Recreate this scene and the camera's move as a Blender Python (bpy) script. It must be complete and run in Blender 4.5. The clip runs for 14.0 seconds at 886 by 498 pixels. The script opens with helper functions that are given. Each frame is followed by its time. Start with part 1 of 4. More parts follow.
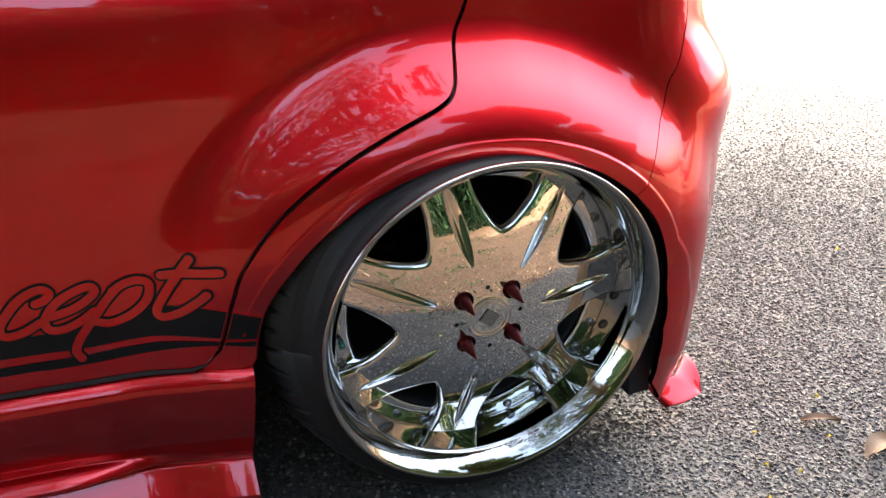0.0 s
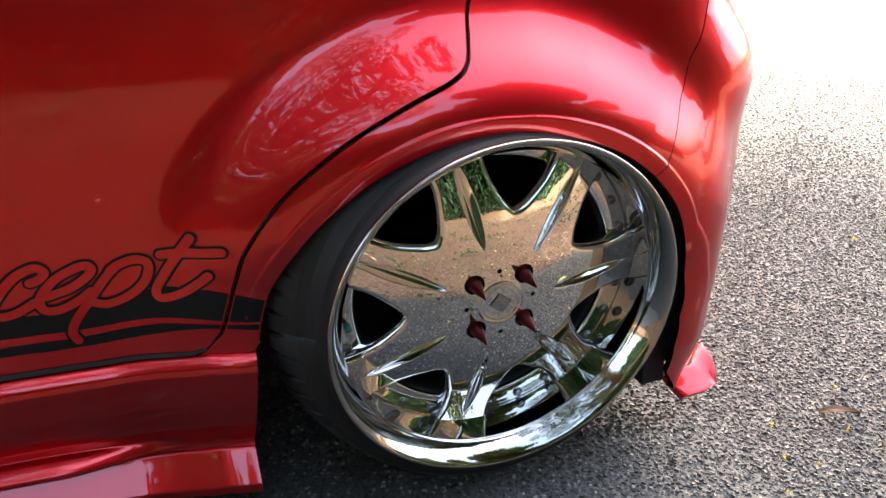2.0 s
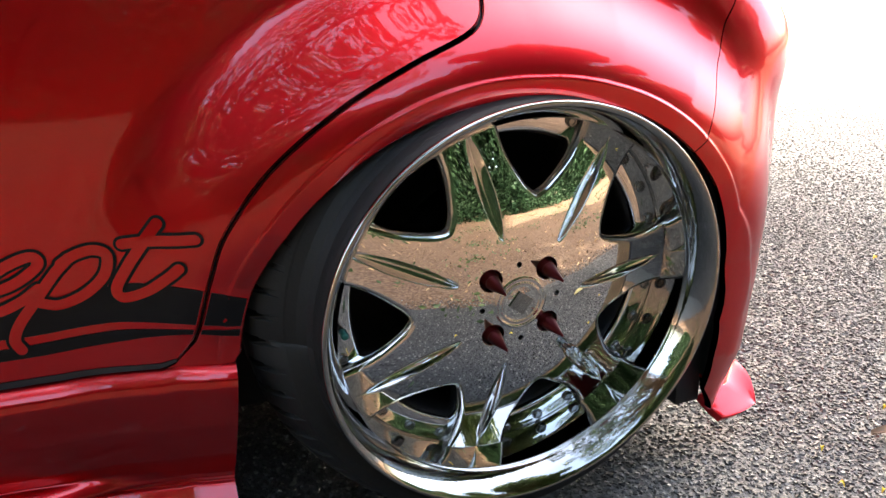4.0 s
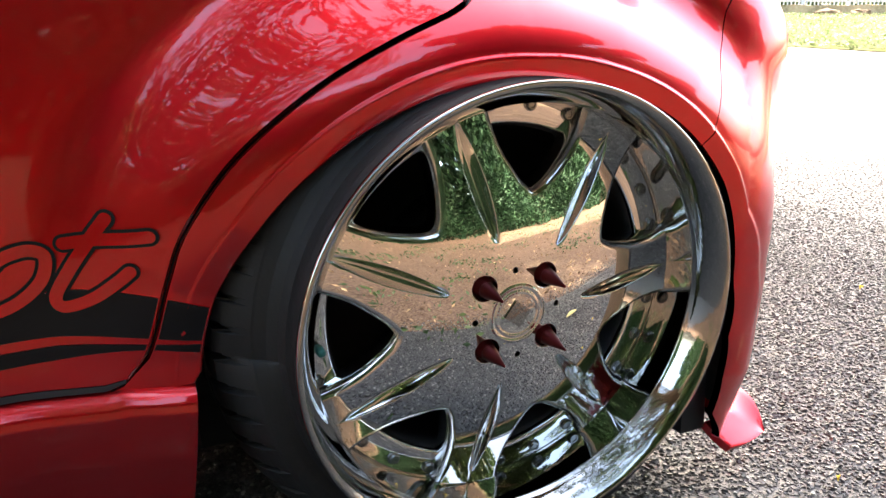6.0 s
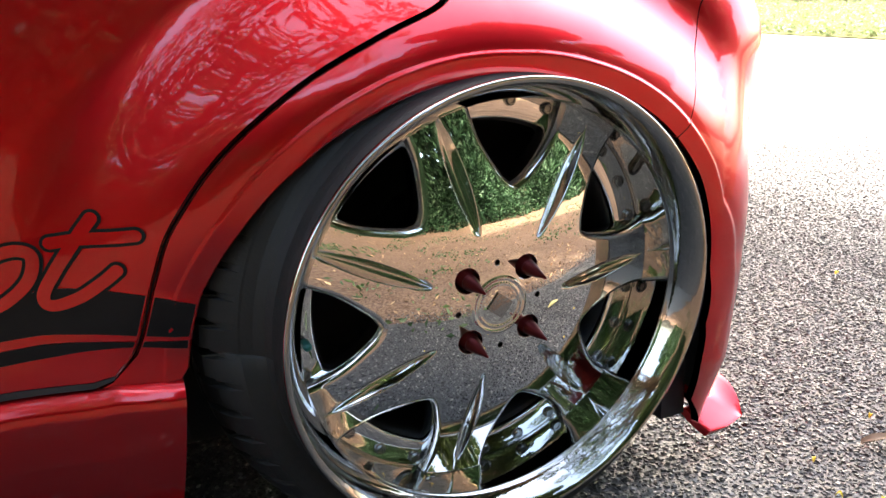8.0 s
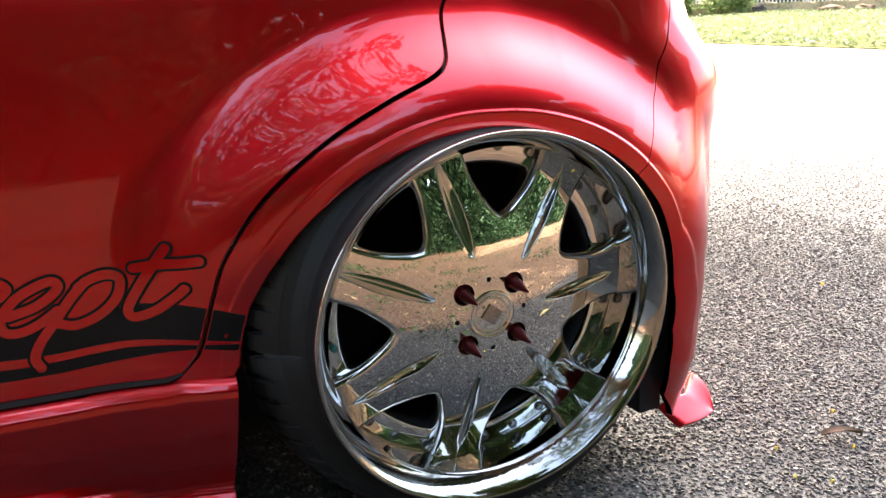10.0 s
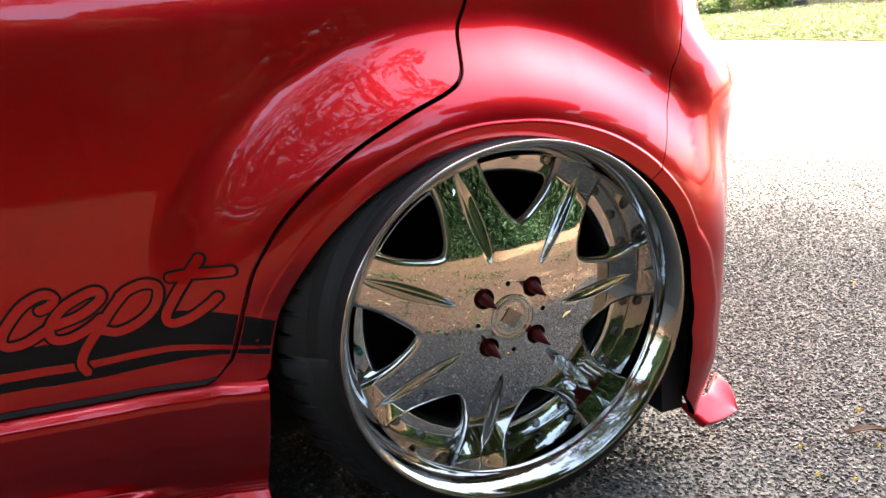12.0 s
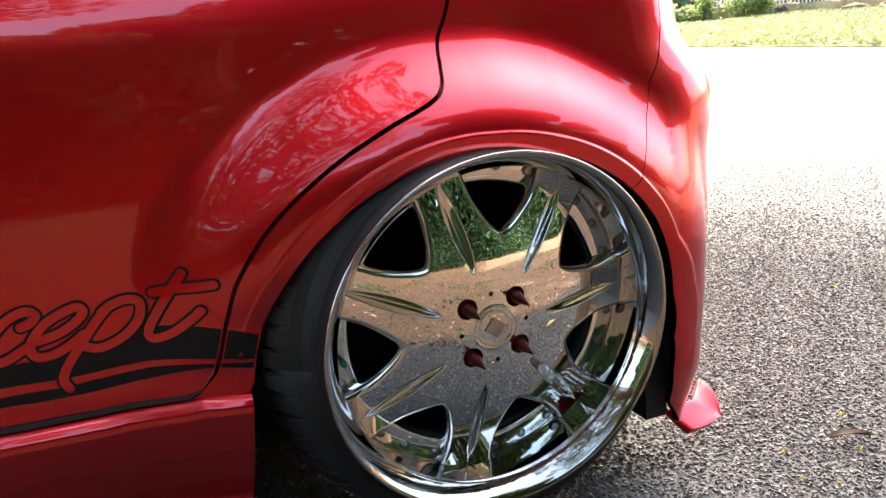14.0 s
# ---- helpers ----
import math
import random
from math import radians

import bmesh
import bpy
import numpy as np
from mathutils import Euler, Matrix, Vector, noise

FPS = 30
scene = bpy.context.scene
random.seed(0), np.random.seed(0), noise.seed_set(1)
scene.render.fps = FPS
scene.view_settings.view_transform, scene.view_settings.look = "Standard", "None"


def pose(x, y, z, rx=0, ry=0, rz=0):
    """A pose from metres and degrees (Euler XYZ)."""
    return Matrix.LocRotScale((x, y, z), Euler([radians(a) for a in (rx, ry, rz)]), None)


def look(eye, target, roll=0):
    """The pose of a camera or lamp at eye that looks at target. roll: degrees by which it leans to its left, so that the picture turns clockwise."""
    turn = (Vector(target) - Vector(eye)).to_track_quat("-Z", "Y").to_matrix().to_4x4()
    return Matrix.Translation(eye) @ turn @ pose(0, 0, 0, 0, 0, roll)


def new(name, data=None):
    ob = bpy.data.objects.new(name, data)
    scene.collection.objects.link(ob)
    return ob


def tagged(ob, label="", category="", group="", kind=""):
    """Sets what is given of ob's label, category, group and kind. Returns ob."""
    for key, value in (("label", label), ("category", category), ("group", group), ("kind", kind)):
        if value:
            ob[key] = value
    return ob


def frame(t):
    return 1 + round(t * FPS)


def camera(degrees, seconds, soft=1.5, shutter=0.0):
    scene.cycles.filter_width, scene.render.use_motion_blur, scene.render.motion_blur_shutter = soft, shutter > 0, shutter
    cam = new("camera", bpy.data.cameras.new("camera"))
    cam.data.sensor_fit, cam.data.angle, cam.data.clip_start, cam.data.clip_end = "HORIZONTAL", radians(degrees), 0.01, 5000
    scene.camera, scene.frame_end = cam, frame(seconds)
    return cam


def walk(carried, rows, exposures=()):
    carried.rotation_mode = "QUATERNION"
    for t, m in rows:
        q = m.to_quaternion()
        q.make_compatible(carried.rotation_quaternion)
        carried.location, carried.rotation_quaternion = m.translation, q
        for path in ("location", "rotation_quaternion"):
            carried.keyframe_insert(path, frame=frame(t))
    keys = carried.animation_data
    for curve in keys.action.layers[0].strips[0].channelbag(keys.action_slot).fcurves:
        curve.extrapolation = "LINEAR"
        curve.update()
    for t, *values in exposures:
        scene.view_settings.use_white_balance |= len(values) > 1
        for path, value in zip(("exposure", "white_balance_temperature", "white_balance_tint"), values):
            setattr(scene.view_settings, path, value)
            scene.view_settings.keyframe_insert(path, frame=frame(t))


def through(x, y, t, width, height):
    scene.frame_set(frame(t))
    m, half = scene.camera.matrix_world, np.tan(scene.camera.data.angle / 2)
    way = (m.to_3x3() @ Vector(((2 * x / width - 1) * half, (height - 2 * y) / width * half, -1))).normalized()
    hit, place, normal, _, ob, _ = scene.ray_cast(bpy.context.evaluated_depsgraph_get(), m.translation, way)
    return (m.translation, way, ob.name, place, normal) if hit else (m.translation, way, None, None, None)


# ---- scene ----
cam = camera(58.70, 14.0)
PATH = [
    (0, pose(-0.3849, -0.8560, 0.8812, 63.786, -0.007, -20.276)),
    (0.5, pose(-0.3829, -0.8565, 0.8911, 63.557, 0.015, -20.154)),
    (1, pose(-0.3810, -0.8568, 0.8926, 63.323, -0.108, -19.996)),
    (1.5, pose(-0.3793, -0.8467, 0.8785, 63.131, -0.256, -19.817)),
    (2, pose(-0.3825, -0.8256, 0.8521, 63.194, -0.315, -19.804)),
    (2.5, pose(-0.3859, -0.7930, 0.8126, 63.473, -0.307, -19.895)),
    (3, pose(-0.3816, -0.7656, 0.7829, 64.503, -0.138, -20.288)),
    (5.5, pose(-0.3880, -0.6797, 0.6326, 72.056, 0.136, -23.798)),
    (6, pose(-0.3846, -0.6588, 0.6252, 72.420, 0.014, -24.460)),
    (6.5, pose(-0.3812, -0.6479, 0.6206, 72.561, 0.173, -25.141)),
    (7, pose(-0.3772, -0.6418, 0.6220, 72.298, 0.261, -25.569)),
    (7.5, pose(-0.3782, -0.6429, 0.6238, 72.036, 0.424, -25.792)),
    (8, pose(-0.3894, -0.6703, 0.6328, 71.706, 0.415, -25.876)),
    (10.5, pose(-0.4326, -0.8639, 0.7060, 72.993, 2.004, -22.879)),
    (11, pose(-0.4306, -0.8781, 0.7102, 73.062, 2.467, -21.705)),
    (11.5, pose(-0.4256, -0.8817, 0.7116, 73.085, 2.957, -21.291)),
    (12, pose(-0.4215, -0.8819, 0.7101, 73.105, 3.278, -21.521)),
    (12.5, pose(-0.4181, -0.8804, 0.7101, 73.135, 3.360, -21.949)),
    (13, pose(-0.4156, -0.8813, 0.7105, 73.255, 3.434, -22.354)),
    (13.5, pose(-0.4179, -0.8863, 0.7107, 73.551, 3.594, -22.608)),
    (14, pose(-0.4169, -0.8869, 0.7142, 73.658, 3.690, -22.608)),
]
walk(cam, PATH, exposures=((0, 3.88, 6950, 10), (3, 3.88, 6950, 10), (6.5, 4.05, 6950, 10), (8, 4.05, 6950, 10), (10.5, 3.78, 6950, 10), (14, 3.78, 6950, 10)))

# ---- light ----
SUN_ELEVATION, SUN_AZIMUTH = 38.0, 22.0        # azimuth from +y towards +x
world = bpy.data.worlds.new("sky")
scene.world = world
world.use_nodes = True
wn = world.node_tree
sky = wn.nodes.new("ShaderNodeTexSky")
sky.sky_type = 'NISHITA'
sky.sun_disc = False
sky.sun_elevation = radians(SUN_ELEVATION)
sky.sun_rotation = radians(SUN_AZIMUTH)
sky.dust_density, sky.ozone_density = 6.0, 0.6
wn.nodes["Background"].inputs["Strength"].default_value = 0.15
wn.links.new(sky.outputs[0], wn.nodes["Background"].inputs[0])
sun_data = bpy.data.lights.new("sun", 'SUN')
sun_data.energy, sun_data.angle, sun_data.color = 2.8, radians(0.6), (1.0, 0.95, 0.87)
sun = new("sun", sun_data)
sd = Vector((math.sin(radians(SUN_AZIMUTH)) * math.cos(radians(SUN_ELEVATION)),
             math.cos(radians(SUN_AZIMUTH)) * math.cos(radians(SUN_ELEVATION)),
             math.sin(radians(SUN_ELEVATION))))
sun.matrix_world = look(sd * 40, (0, 0, 0))


# ---- materials ----
def material(name, color=(0.5, 0.5, 0.5), rough=0.5, metal=0.0, coat=0.0, vary=None, bump=None, rough_vary=0.0, gloss=0.5):
    """vary: list of (scale, colour, amount); bump: list of (scale, strength, distance)."""
    m = bpy.data.materials.new(name)
    m.use_nodes = True
    nt = m.node_tree
    b = nt.nodes["Principled BSDF"]
    b.inputs["Base Color"].default_value = (*color, 1)
    b.inputs["Roughness"].default_value = rough
    b.inputs["Metallic"].default_value = metal
    b.inputs["Specular IOR Level"].default_value = gloss
    b.inputs["Coat Weight"].default_value = coat
    b.inputs["Coat Roughness"].default_value = 0.03
    b.inputs["Coat IOR"].default_value = 1.53
    co = nt.nodes.new("ShaderNodeTexCoord").outputs["Object"]
    last = None
    for scale, colour, amount in vary or ():
        n = nt.nodes.new("ShaderNodeTexNoise")
        n.inputs["Scale"].default_value, n.inputs["Detail"].default_value = scale, 6
        nt.links.new(co, n.inputs["Vector"])
        ramp = nt.nodes.new("ShaderNodeMapRange")
        ramp.inputs["From Min"].default_value, ramp.inputs["From Max"].default_value = 0.4, 0.65
        ramp.inputs["To Max"].default_value = amount
        nt.links.new(n.outputs["Fac"], ramp.inputs["Value"])
        mix = nt.nodes.new("ShaderNodeMix")
        mix.data_type = 'RGBA'
        nt.links.new(ramp.outputs["Result"], mix.inputs["Factor"])
        if last:
            nt.links.new(last, mix.inputs["A"])
        else:
            mix.inputs["A"].default_value = (*color, 1)
        mix.inputs["B"].default_value = (*colour, 1)
        last = mix.outputs["Result"]
    if last:
        nt.links.new(last, b.inputs["Base Color"])
    if rough_vary:
        n = nt.nodes.new("ShaderNodeTexNoise")
        n.inputs["Scale"].default_value, n.inputs["Detail"].default_value = 30, 8
        nt.links.new(co, n.inputs["Vector"])
        r = nt.nodes.new("ShaderNodeMapRange")
        r.inputs["From Min"].default_value, r.inputs["From Max"].default_value = 0.35, 0.7
        r.inputs["To Min"].default_value, r.inputs["To Max"].default_value = rough, rough + rough_vary
        nt.links.new(n.outputs["Fac"], r.inputs["Value"])
        nt.links.new(r.outputs["Result"], b.inputs["Roughness"])
    normal = None
    for scale, strength, dist in bump or ():
        n = nt.nodes.new("ShaderNodeTexNoise")
        n.inputs["Scale"].default_value, n.inputs["Detail"].default_value = scale, 4
        nt.links.new(co, n.inputs["Vector"])
        bp = nt.nodes.new("ShaderNodeBump")
        bp.inputs["Strength"].default_value, bp.inputs["Distance"].default_value = strength, dist
        nt.links.new(n.outputs["Fac"], bp.inputs["Height"])
        if normal:
            nt.links.new(normal, bp.inputs["Normal"])
        normal = bp.outputs["Normal"]
    if normal:
        nt.links.new(normal, b.inputs["Normal"])
    return m


PAINT = material("red_metallic_paint", (0.62, 0.005, 0.010), 0.36, 0.9, 1.0, vary=[(6, (0.55, 0.004, 0.009), 0.4), (2.5, (0.58, 0.005, 0.010), 0.5)])
CHROME = material("chrome", (0.72, 0.72, 0.70), 0.003, 1.0, rough_vary=0.012)
LIP_CHROME = material("worn_chrome", (0.40, 0.39, 0.365), 0.008, 1.0, rough_vary=0.03, bump=[(38, 0.12, 0.002), (140, 0.10, 0.001)])
WALL_CHROME = material("wavy_chrome", (0.48, 0.48, 0.46), 0.006, 1.0, rough_vary=0.03, bump=[(30, 0.10, 0.002)])
RIVET = material("gunmetal", (0.22, 0.22, 0.21), 0.22, 1.0)
RUBBER = material("tyre_rubber", (0.009, 0.0088, 0.0085), 0.55, vary=[(14, (0.013, 0.0125, 0.0115), 0.6), (160, (0.014, 0.013, 0.012), 0.5)], bump=[(300, 0.3, 0.001)], gloss=0.3)
BLACK_VINYL = material("black_vinyl", (0.005, 0.006, 0.0075), 0.35, 0.0, 0.0, vary=[(40, (0.008, 0.009, 0.010), 0.6)], gloss=0.25)
LINER = material("black_plastic", (0.020, 0.020, 0.023), 0.7, vary=[(20, (0.035, 0.034, 0.033), 0.6)])
NUT_RED = material("dark_red_anodised", (0.115, 0.008, 0.009), 0.28, 0.75)
DARK_STEEL = material("dark_steel", (0.05, 0.05, 0.05), 0.45, 0.8, vary=[(40, (0.09, 0.06, 0.04), 0.5)])
ASPHALT = material("asphalt", (0.034, 0.033, 0.0325), 0.6, vary=[(0.7, (0.044, 0.043, 0.041), 0.6), (55, (0.020, 0.020, 0.020), 0.6), (130, (0.072, 0.070, 0.066), 0.7)],
                   bump=[(110, 1.0, 0.006), (2.0, 0.2, 0.02)])
DIRT = material("brown_earth", (0.098, 0.063, 0.046), 0.95, vary=[(1.2, (0.145, 0.098, 0.072), 0.7), (18, (0.085, 0.050, 0.030), 0.8), (70, (0.25, 0.17, 0.11), 0.6)],
                bump=[(40, 0.8, 0.02), (6, 0.6, 0.05)], gloss=0.1)
GRASS = material("grass", (0.125, 0.138, 0.060), 0.95, vary=[(0.9, (0.19, 0.178, 0.095), 0.8), (9, (0.075, 0.095, 0.036), 0.7)], bump=[(30, 1.0, 0.05)], gloss=0.0)



def leaf_material(name, color, other, through, gloss=0.5):
    """A two-sided leaf: diffuse, a little gloss and light coming through, varied leaf by leaf."""
    m = bpy.data.materials.new(name)
    m.use_nodes = True
    nt = m.node_tree
    b = nt.nodes["Principled BSDF"]
    b.inputs["Roughness"].default_value = 0.5
    b.inputs["Specular IOR Level"].default_value = gloss
    geo = nt.nodes.new("ShaderNodeNewGeometry")
    mix = nt.nodes.new("ShaderNodeMix")
    mix.data_type = 'RGBA'
    mix.inputs["A"].default_value, mix.inputs["B"].default_value = (*color, 1), (*other, 1)
    nt.links.new(geo.outputs["Random Per Island"], mix.inputs["Factor"])
    nt.links.new(mix.outputs["Result"], b.inputs["Base Color"])
    tr = nt.nodes.new("ShaderNodeBsdfTranslucent")
    nt.links.new(mix.outputs["Result"], tr.inputs["Color"])
    ms = nt.nodes.new("ShaderNodeMixShader")
    ms.inputs[0].default_value = through
    nt.links.new(b.outputs[0], ms.inputs[1])
    nt.links.new(tr.outputs[0], ms.inputs[2])
    nt.links.new(ms.outputs[0], nt.nodes["Material Output"].inputs[0])
    return m


def island_material(name, ramp, rough, bump=None):
    """Colours that differ from piece to piece of a joined mesh."""
    m = material(name, (0.5, 0.5, 0.5), rough, bump=bump)
    nt = m.node_tree
    geo = nt.nodes.new("ShaderNodeNewGeometry")
    cr = nt.nodes.new("ShaderNodeValToRGB")
    while len(cr.color_ramp.elements) < len(ramp):
        cr.color_ramp.elements.new(0.5)
    for el, (p, c) in zip(cr.color_ramp.elements, ramp):
        el.position, el.color = p, (*c, 1)
    nt.links.new(geo.outputs["Random Per Island"], cr.inputs["Fac"])
    nt.links.new(cr.outputs["Color"], nt.nodes["Principled BSDF"].inputs["Base Color"])
    return m


LEAVES = leaf_material("green_leaves", (0.028, 0.060, 0.016), (0.056, 0.098, 0.024), 0.25)
HEDGE_LEAVES = leaf_material("hedge_leaves", (0.010, 0.029, 0.013), (0.020, 0.050, 0.021), 0.13, 0.15)
SHRUB_LEAVES = leaf_material("shrub_leaves", (0.08, 0.13, 0.04), (0.17, 0.21, 0.07), 0.4, 0.1)
BARK = material("bark", (0.12, 0.09, 0.065), 0.9, vary=[(9, (0.07, 0.05, 0.035), 0.8)], bump=[(25, 1.0, 0.02)])
CHIPS = island_material("asphalt_stones", [(0.0, (0.009, 0.009, 0.009)), (0.45, (0.032, 0.0315, 0.031)), (0.8, (0.078, 0.077, 0.073)), (1.0, (0.21, 0.205, 0.186))], 0.62, bump=[(500, 0.5, 0.001)])
DRY = island_material("dry_leaves", [(0.0, (0.12, 0.07, 0.04)), (0.6, (0.24, 0.15, 0.08)), (1.0, (0.38, 0.27, 0.14))], 0.7)
PETAL = material("yellow_petal", (0.75, 0.55, 0.03), 0.6, vary=[(60, (0.60, 0.40, 0.02), 0.6)])
WALL_STONE = material("mossy_stone", (0.34, 0.25, 0.14), 0.95, vary=[(1.5, (0.12, 0.105, 0.05), 0.8), (12, (0.44, 0.34, 0.20), 0.6)], bump=[(8, 0.8, 0.03)], gloss=0.1)
FENCE_GREY = material("fence_paint", (0.35, 0.37, 0.38), 0.5, vary=[(3, (0.25, 0.26, 0.26), 0.6)])
PALE_LEAF = material("pale_yellow_leaf", (0.34, 0.31, 0.12), 0.6, vary=[(90, (0.25, 0.20, 0.08), 0.7)])
LAMP_RED = material("red_lamp_plastic", (0.45, 0.01, 0.015), 0.12, 0.0, 1.0)


# ---- helpers for meshes ----
def mesh_object(name, verts, faces, mat, parent=None, label="", smooth=True, normals=None):
    me = bpy.data.meshes.new(name)
    me.from_pydata([tuple(v) for v in verts], [], faces)
    me.materials.append(mat)
    if smooth:
        me.polygons.foreach_set("use_smooth", [True] * len(me.polygons))
    me.update()
    if normals is not None:
        me.normals_split_custom_set_from_vertices([tuple(n) for n in normals])
    ob = new(name, me)
    if parent:
        ob.parent = parent
    if label:
        tagged(ob, label)
    return ob


def part(name, bm, mat, parent=None, label="", smooth=True):
    me = bpy.data.meshes.new(name)
    bm.to_mesh(me)
    bm.free()
    me.materials.append(mat)
    if smooth:
        me.polygons.foreach_set("use_smooth", [True] * len(me.polygons))
    ob = new(name, me)
    if parent:
        ob.parent = parent
    if label:
        tagged(ob, label)
    return ob


def revolve(profile, n, closed=False):
    """Verts and faces of a profile of (r, y) turned round the y axis."""
    p = np.array(profile)
    a = np.arange(n) * 2 * np.pi / n
    v = np.stack([p[:, 0][None] * np.cos(a)[:, None], np.broadcast_to(p[:, 1][None], (n, len(p))), p[:, 0][None] * np.sin(a)[:, None]], -1).reshape(-1, 3)
    k = len(p)
    f = []
    for i in range(n):
        for j in range(k if closed else k - 1):
            j2 = (j + 1) % k
            f.append((i * k + j, i * k + j2, ((i + 1) % n) * k + j2, ((i + 1) % n) * k + j))
    return v, f


def inside(poly, pts):
    """Which of the points lie in the polygon."""
    res = np.zeros(len(pts), bool)
    x, y = pts[:, 0], pts[:, 1]
    for (x1, y1), (x2, y2) in zip(poly, np.roll(poly, -1, 0)):
        cross = (y1 > y) != (y2 > y)
        with np.errstate(divide='ignore', invalid='ignore'):
            res ^= cross & (x < (x2 - x1) * (y - y1) / (y2 - y1) + x1)
    return res


def resample(poly, step, closed=True):
    poly = np.array(poly, float)
    nxt = np.roll(poly, -1, 0) if closed else poly[1:]
    out = []
    for a, b in zip(poly, nxt):
        k = max(1, int(np.ceil(np.linalg.norm(b - a) / step)))
        out += [a + (b - a) * i / k for i in range(k)]
    if not closed:
        out.append(poly[-1])
    return np.array(out)


def smooth_line(points, per=8, closed=False):
    """A Catmull-Rom line through the points."""
    p = np.array(points, float)
    q = np.vstack([p[-1:], p, p[:2]]) if closed else np.vstack([2 * p[0] - p[1], p, 2 * p[-1] - p[-2]])
    out = []
    for i in range(1, len(q) - 2):
        for t in np.arange(per) / per:
            a, b, c, d = q[i - 1:i + 3]
            out.append(0.5 * (2 * b + (c - a) * t + (2 * a - 5 * b + 4 * c - d) * t * t + (3 * b - a - 3 * c + d) * t ** 3))
    if not closed:
        out.append(p[-1])
    return np.array(out)


def fill_region(outline, holes, step, extra=None):
    """Triangles of a flat region with holes: points and index triples."""
    from mathutils import geometry
    loops = [np.array(outline)] + [np.array(h) for h in holes]
    pts, edges = [], []
    for lp in loops:
        k = len(pts)
        pts += list(lp)
        edges += [(k + i, k + (i + 1) % len(lp)) for i in range(len(lp))]
    nb = len(pts)
    if extra is None:
        lo, hi = loops[0].min(0), loops[0].max(0)
        gx, gy = np.meshgrid(np.arange(lo[0], hi[0], step), np.arange(lo[1], hi[1], step * 0.866))
        gx = gx + (np.arange(gx.shape[0]) % 2)[:, None] * step / 2
        extra = np.stack([gx.ravel(), gy.ravel()], 1)
    ok = inside(loops[0], extra)
    for h in loops[1:]:
        ok &= ~inside(h, extra)
    extra = extra[ok]
    border = np.array(pts)
    keep = np.ones(len(extra), bool)
    for i in range(0, len(extra), 2000):
        d = np.linalg.norm(extra[i:i + 2000, None] - border[None], axis=2).min(1)
        keep[i:i + 2000] = d > min(step * 0.45, 0.003)
    extra = extra[keep]
    pts = pts + list(extra)
    co, _, faces, *_ = geometry.delaunay_2d_cdt([Vector(p) for p in pts], edges, [], 0, 1e-6)
    co = np.array([tuple(c) for c in co])
    faces = np.array(faces)
    cen = co[faces].mean(1)
    ok = inside(loops[0], cen)
    for h in loops[1:]:
        ok &= ~inside(h, cen)
    return co, faces[ok], nb


def lift(F, sz, up=0.0):
    """Points and outward normals of the surface F at the plane coordinates sz."""
    s, z = sz[:, 0], sz[:, 1]
    e = 0.0015
    p = F(s, z)
    n = np.cross(F(s + e, z) - F(s - e, z), F(s, z + e) - F(s, z - e))
    n /= np.linalg.norm(n, axis=1)[:, None]
    return p + n * up, n


def panel(name, outline, F, mat, parent=None, label="", step=0.012, thick=0.012, up=0.0, holes=(), more=()):
    """A sheet of the surface F with a folded edge; more: points that refine its mesh."""
    lp = resample(outline, step * 0.6)
    hs = [resample(h, step * 0.6) for h in holes]
    pts = None
    if len(more):
        lo, hi = lp.min(0), lp.max(0)
        gx, gy = np.meshgrid(np.arange(lo[0], hi[0], step), np.arange(lo[1], hi[1], step * 0.866))
        gx = gx + (np.arange(gx.shape[0]) % 2)[:, None] * step / 2
        pts = np.vstack([np.stack([gx.ravel(), gy.ravel()], 1), more])
    co, faces, _ = fill_region(lp, hs, step, pts)
    p, n = lift(F, co, up)
    verts, norms = list(p), list(n)
    f = [tuple(t) for t in faces]
    a = p[f[0][1]] - p[f[0][0]]
    b = p[f[0][2]] - p[f[0][0]]
    if np.dot(np.cross(a, b), n[f[0][0]]) < 0:
        f = [t[::-1] for t in f]
    for ring in [lp] + hs:
        q, m = lift(F, ring, up)
        k0, cnt = len(verts), len(ring)
        tan = np.roll(q, -1, 0) - np.roll(q, 1, 0)
        tan /= np.linalg.norm(tan, axis=1)[:, None]
        out = np.cross(tan, m)
        area = 0.5 * np.sum(ring[:, 0] * np.roll(ring[:, 1], -1) - ring[:, 1] * np.roll(ring[:, 0], -1))
        if (area < 0) != (ring is not lp):
            out = -out
        r = min(0.0015, thick * 0.4)
        for dn, do in ((0, 0), (0.3 * r, 0.7 * r), (r, r), (thick, r)):
            verts += list(q - m * dn + out * do)
            norms += list(m if dn == 0 else (m + 2 * out) / np.linalg.norm(m + 2 * out, axis=1)[:, None] if dn < r else out)
        for j in range(3):
            for i in range(cnt):
                i2 = (i + 1) % cnt
                quad = (k0 + j * cnt + i, k0 + j * cnt + i2, k0 + (j + 1) * cnt + i2, k0 + (j + 1) * cnt + i)
                f.append(quad if (area > 0) == (ring is lp) else quad[::-1])
    return mesh_object(name, verts, f, mat, parent, label, True, norms)


def smoothstep(a, b, x):
    t = np.clip((x - a) / (b - a), 0, 1)
    return t * t * (3 - 2 * t)


# ---- ground ----
def ground_sheet(name, outline, z, mat, label, category):
    bm = bmesh.new()
    bm.faces.new([bm.verts.new((x, y, z)) for x, y in outline])
    ob = part(name, bm, mat, None, label, False)
    return tagged(ob, label, category, kind="structure")


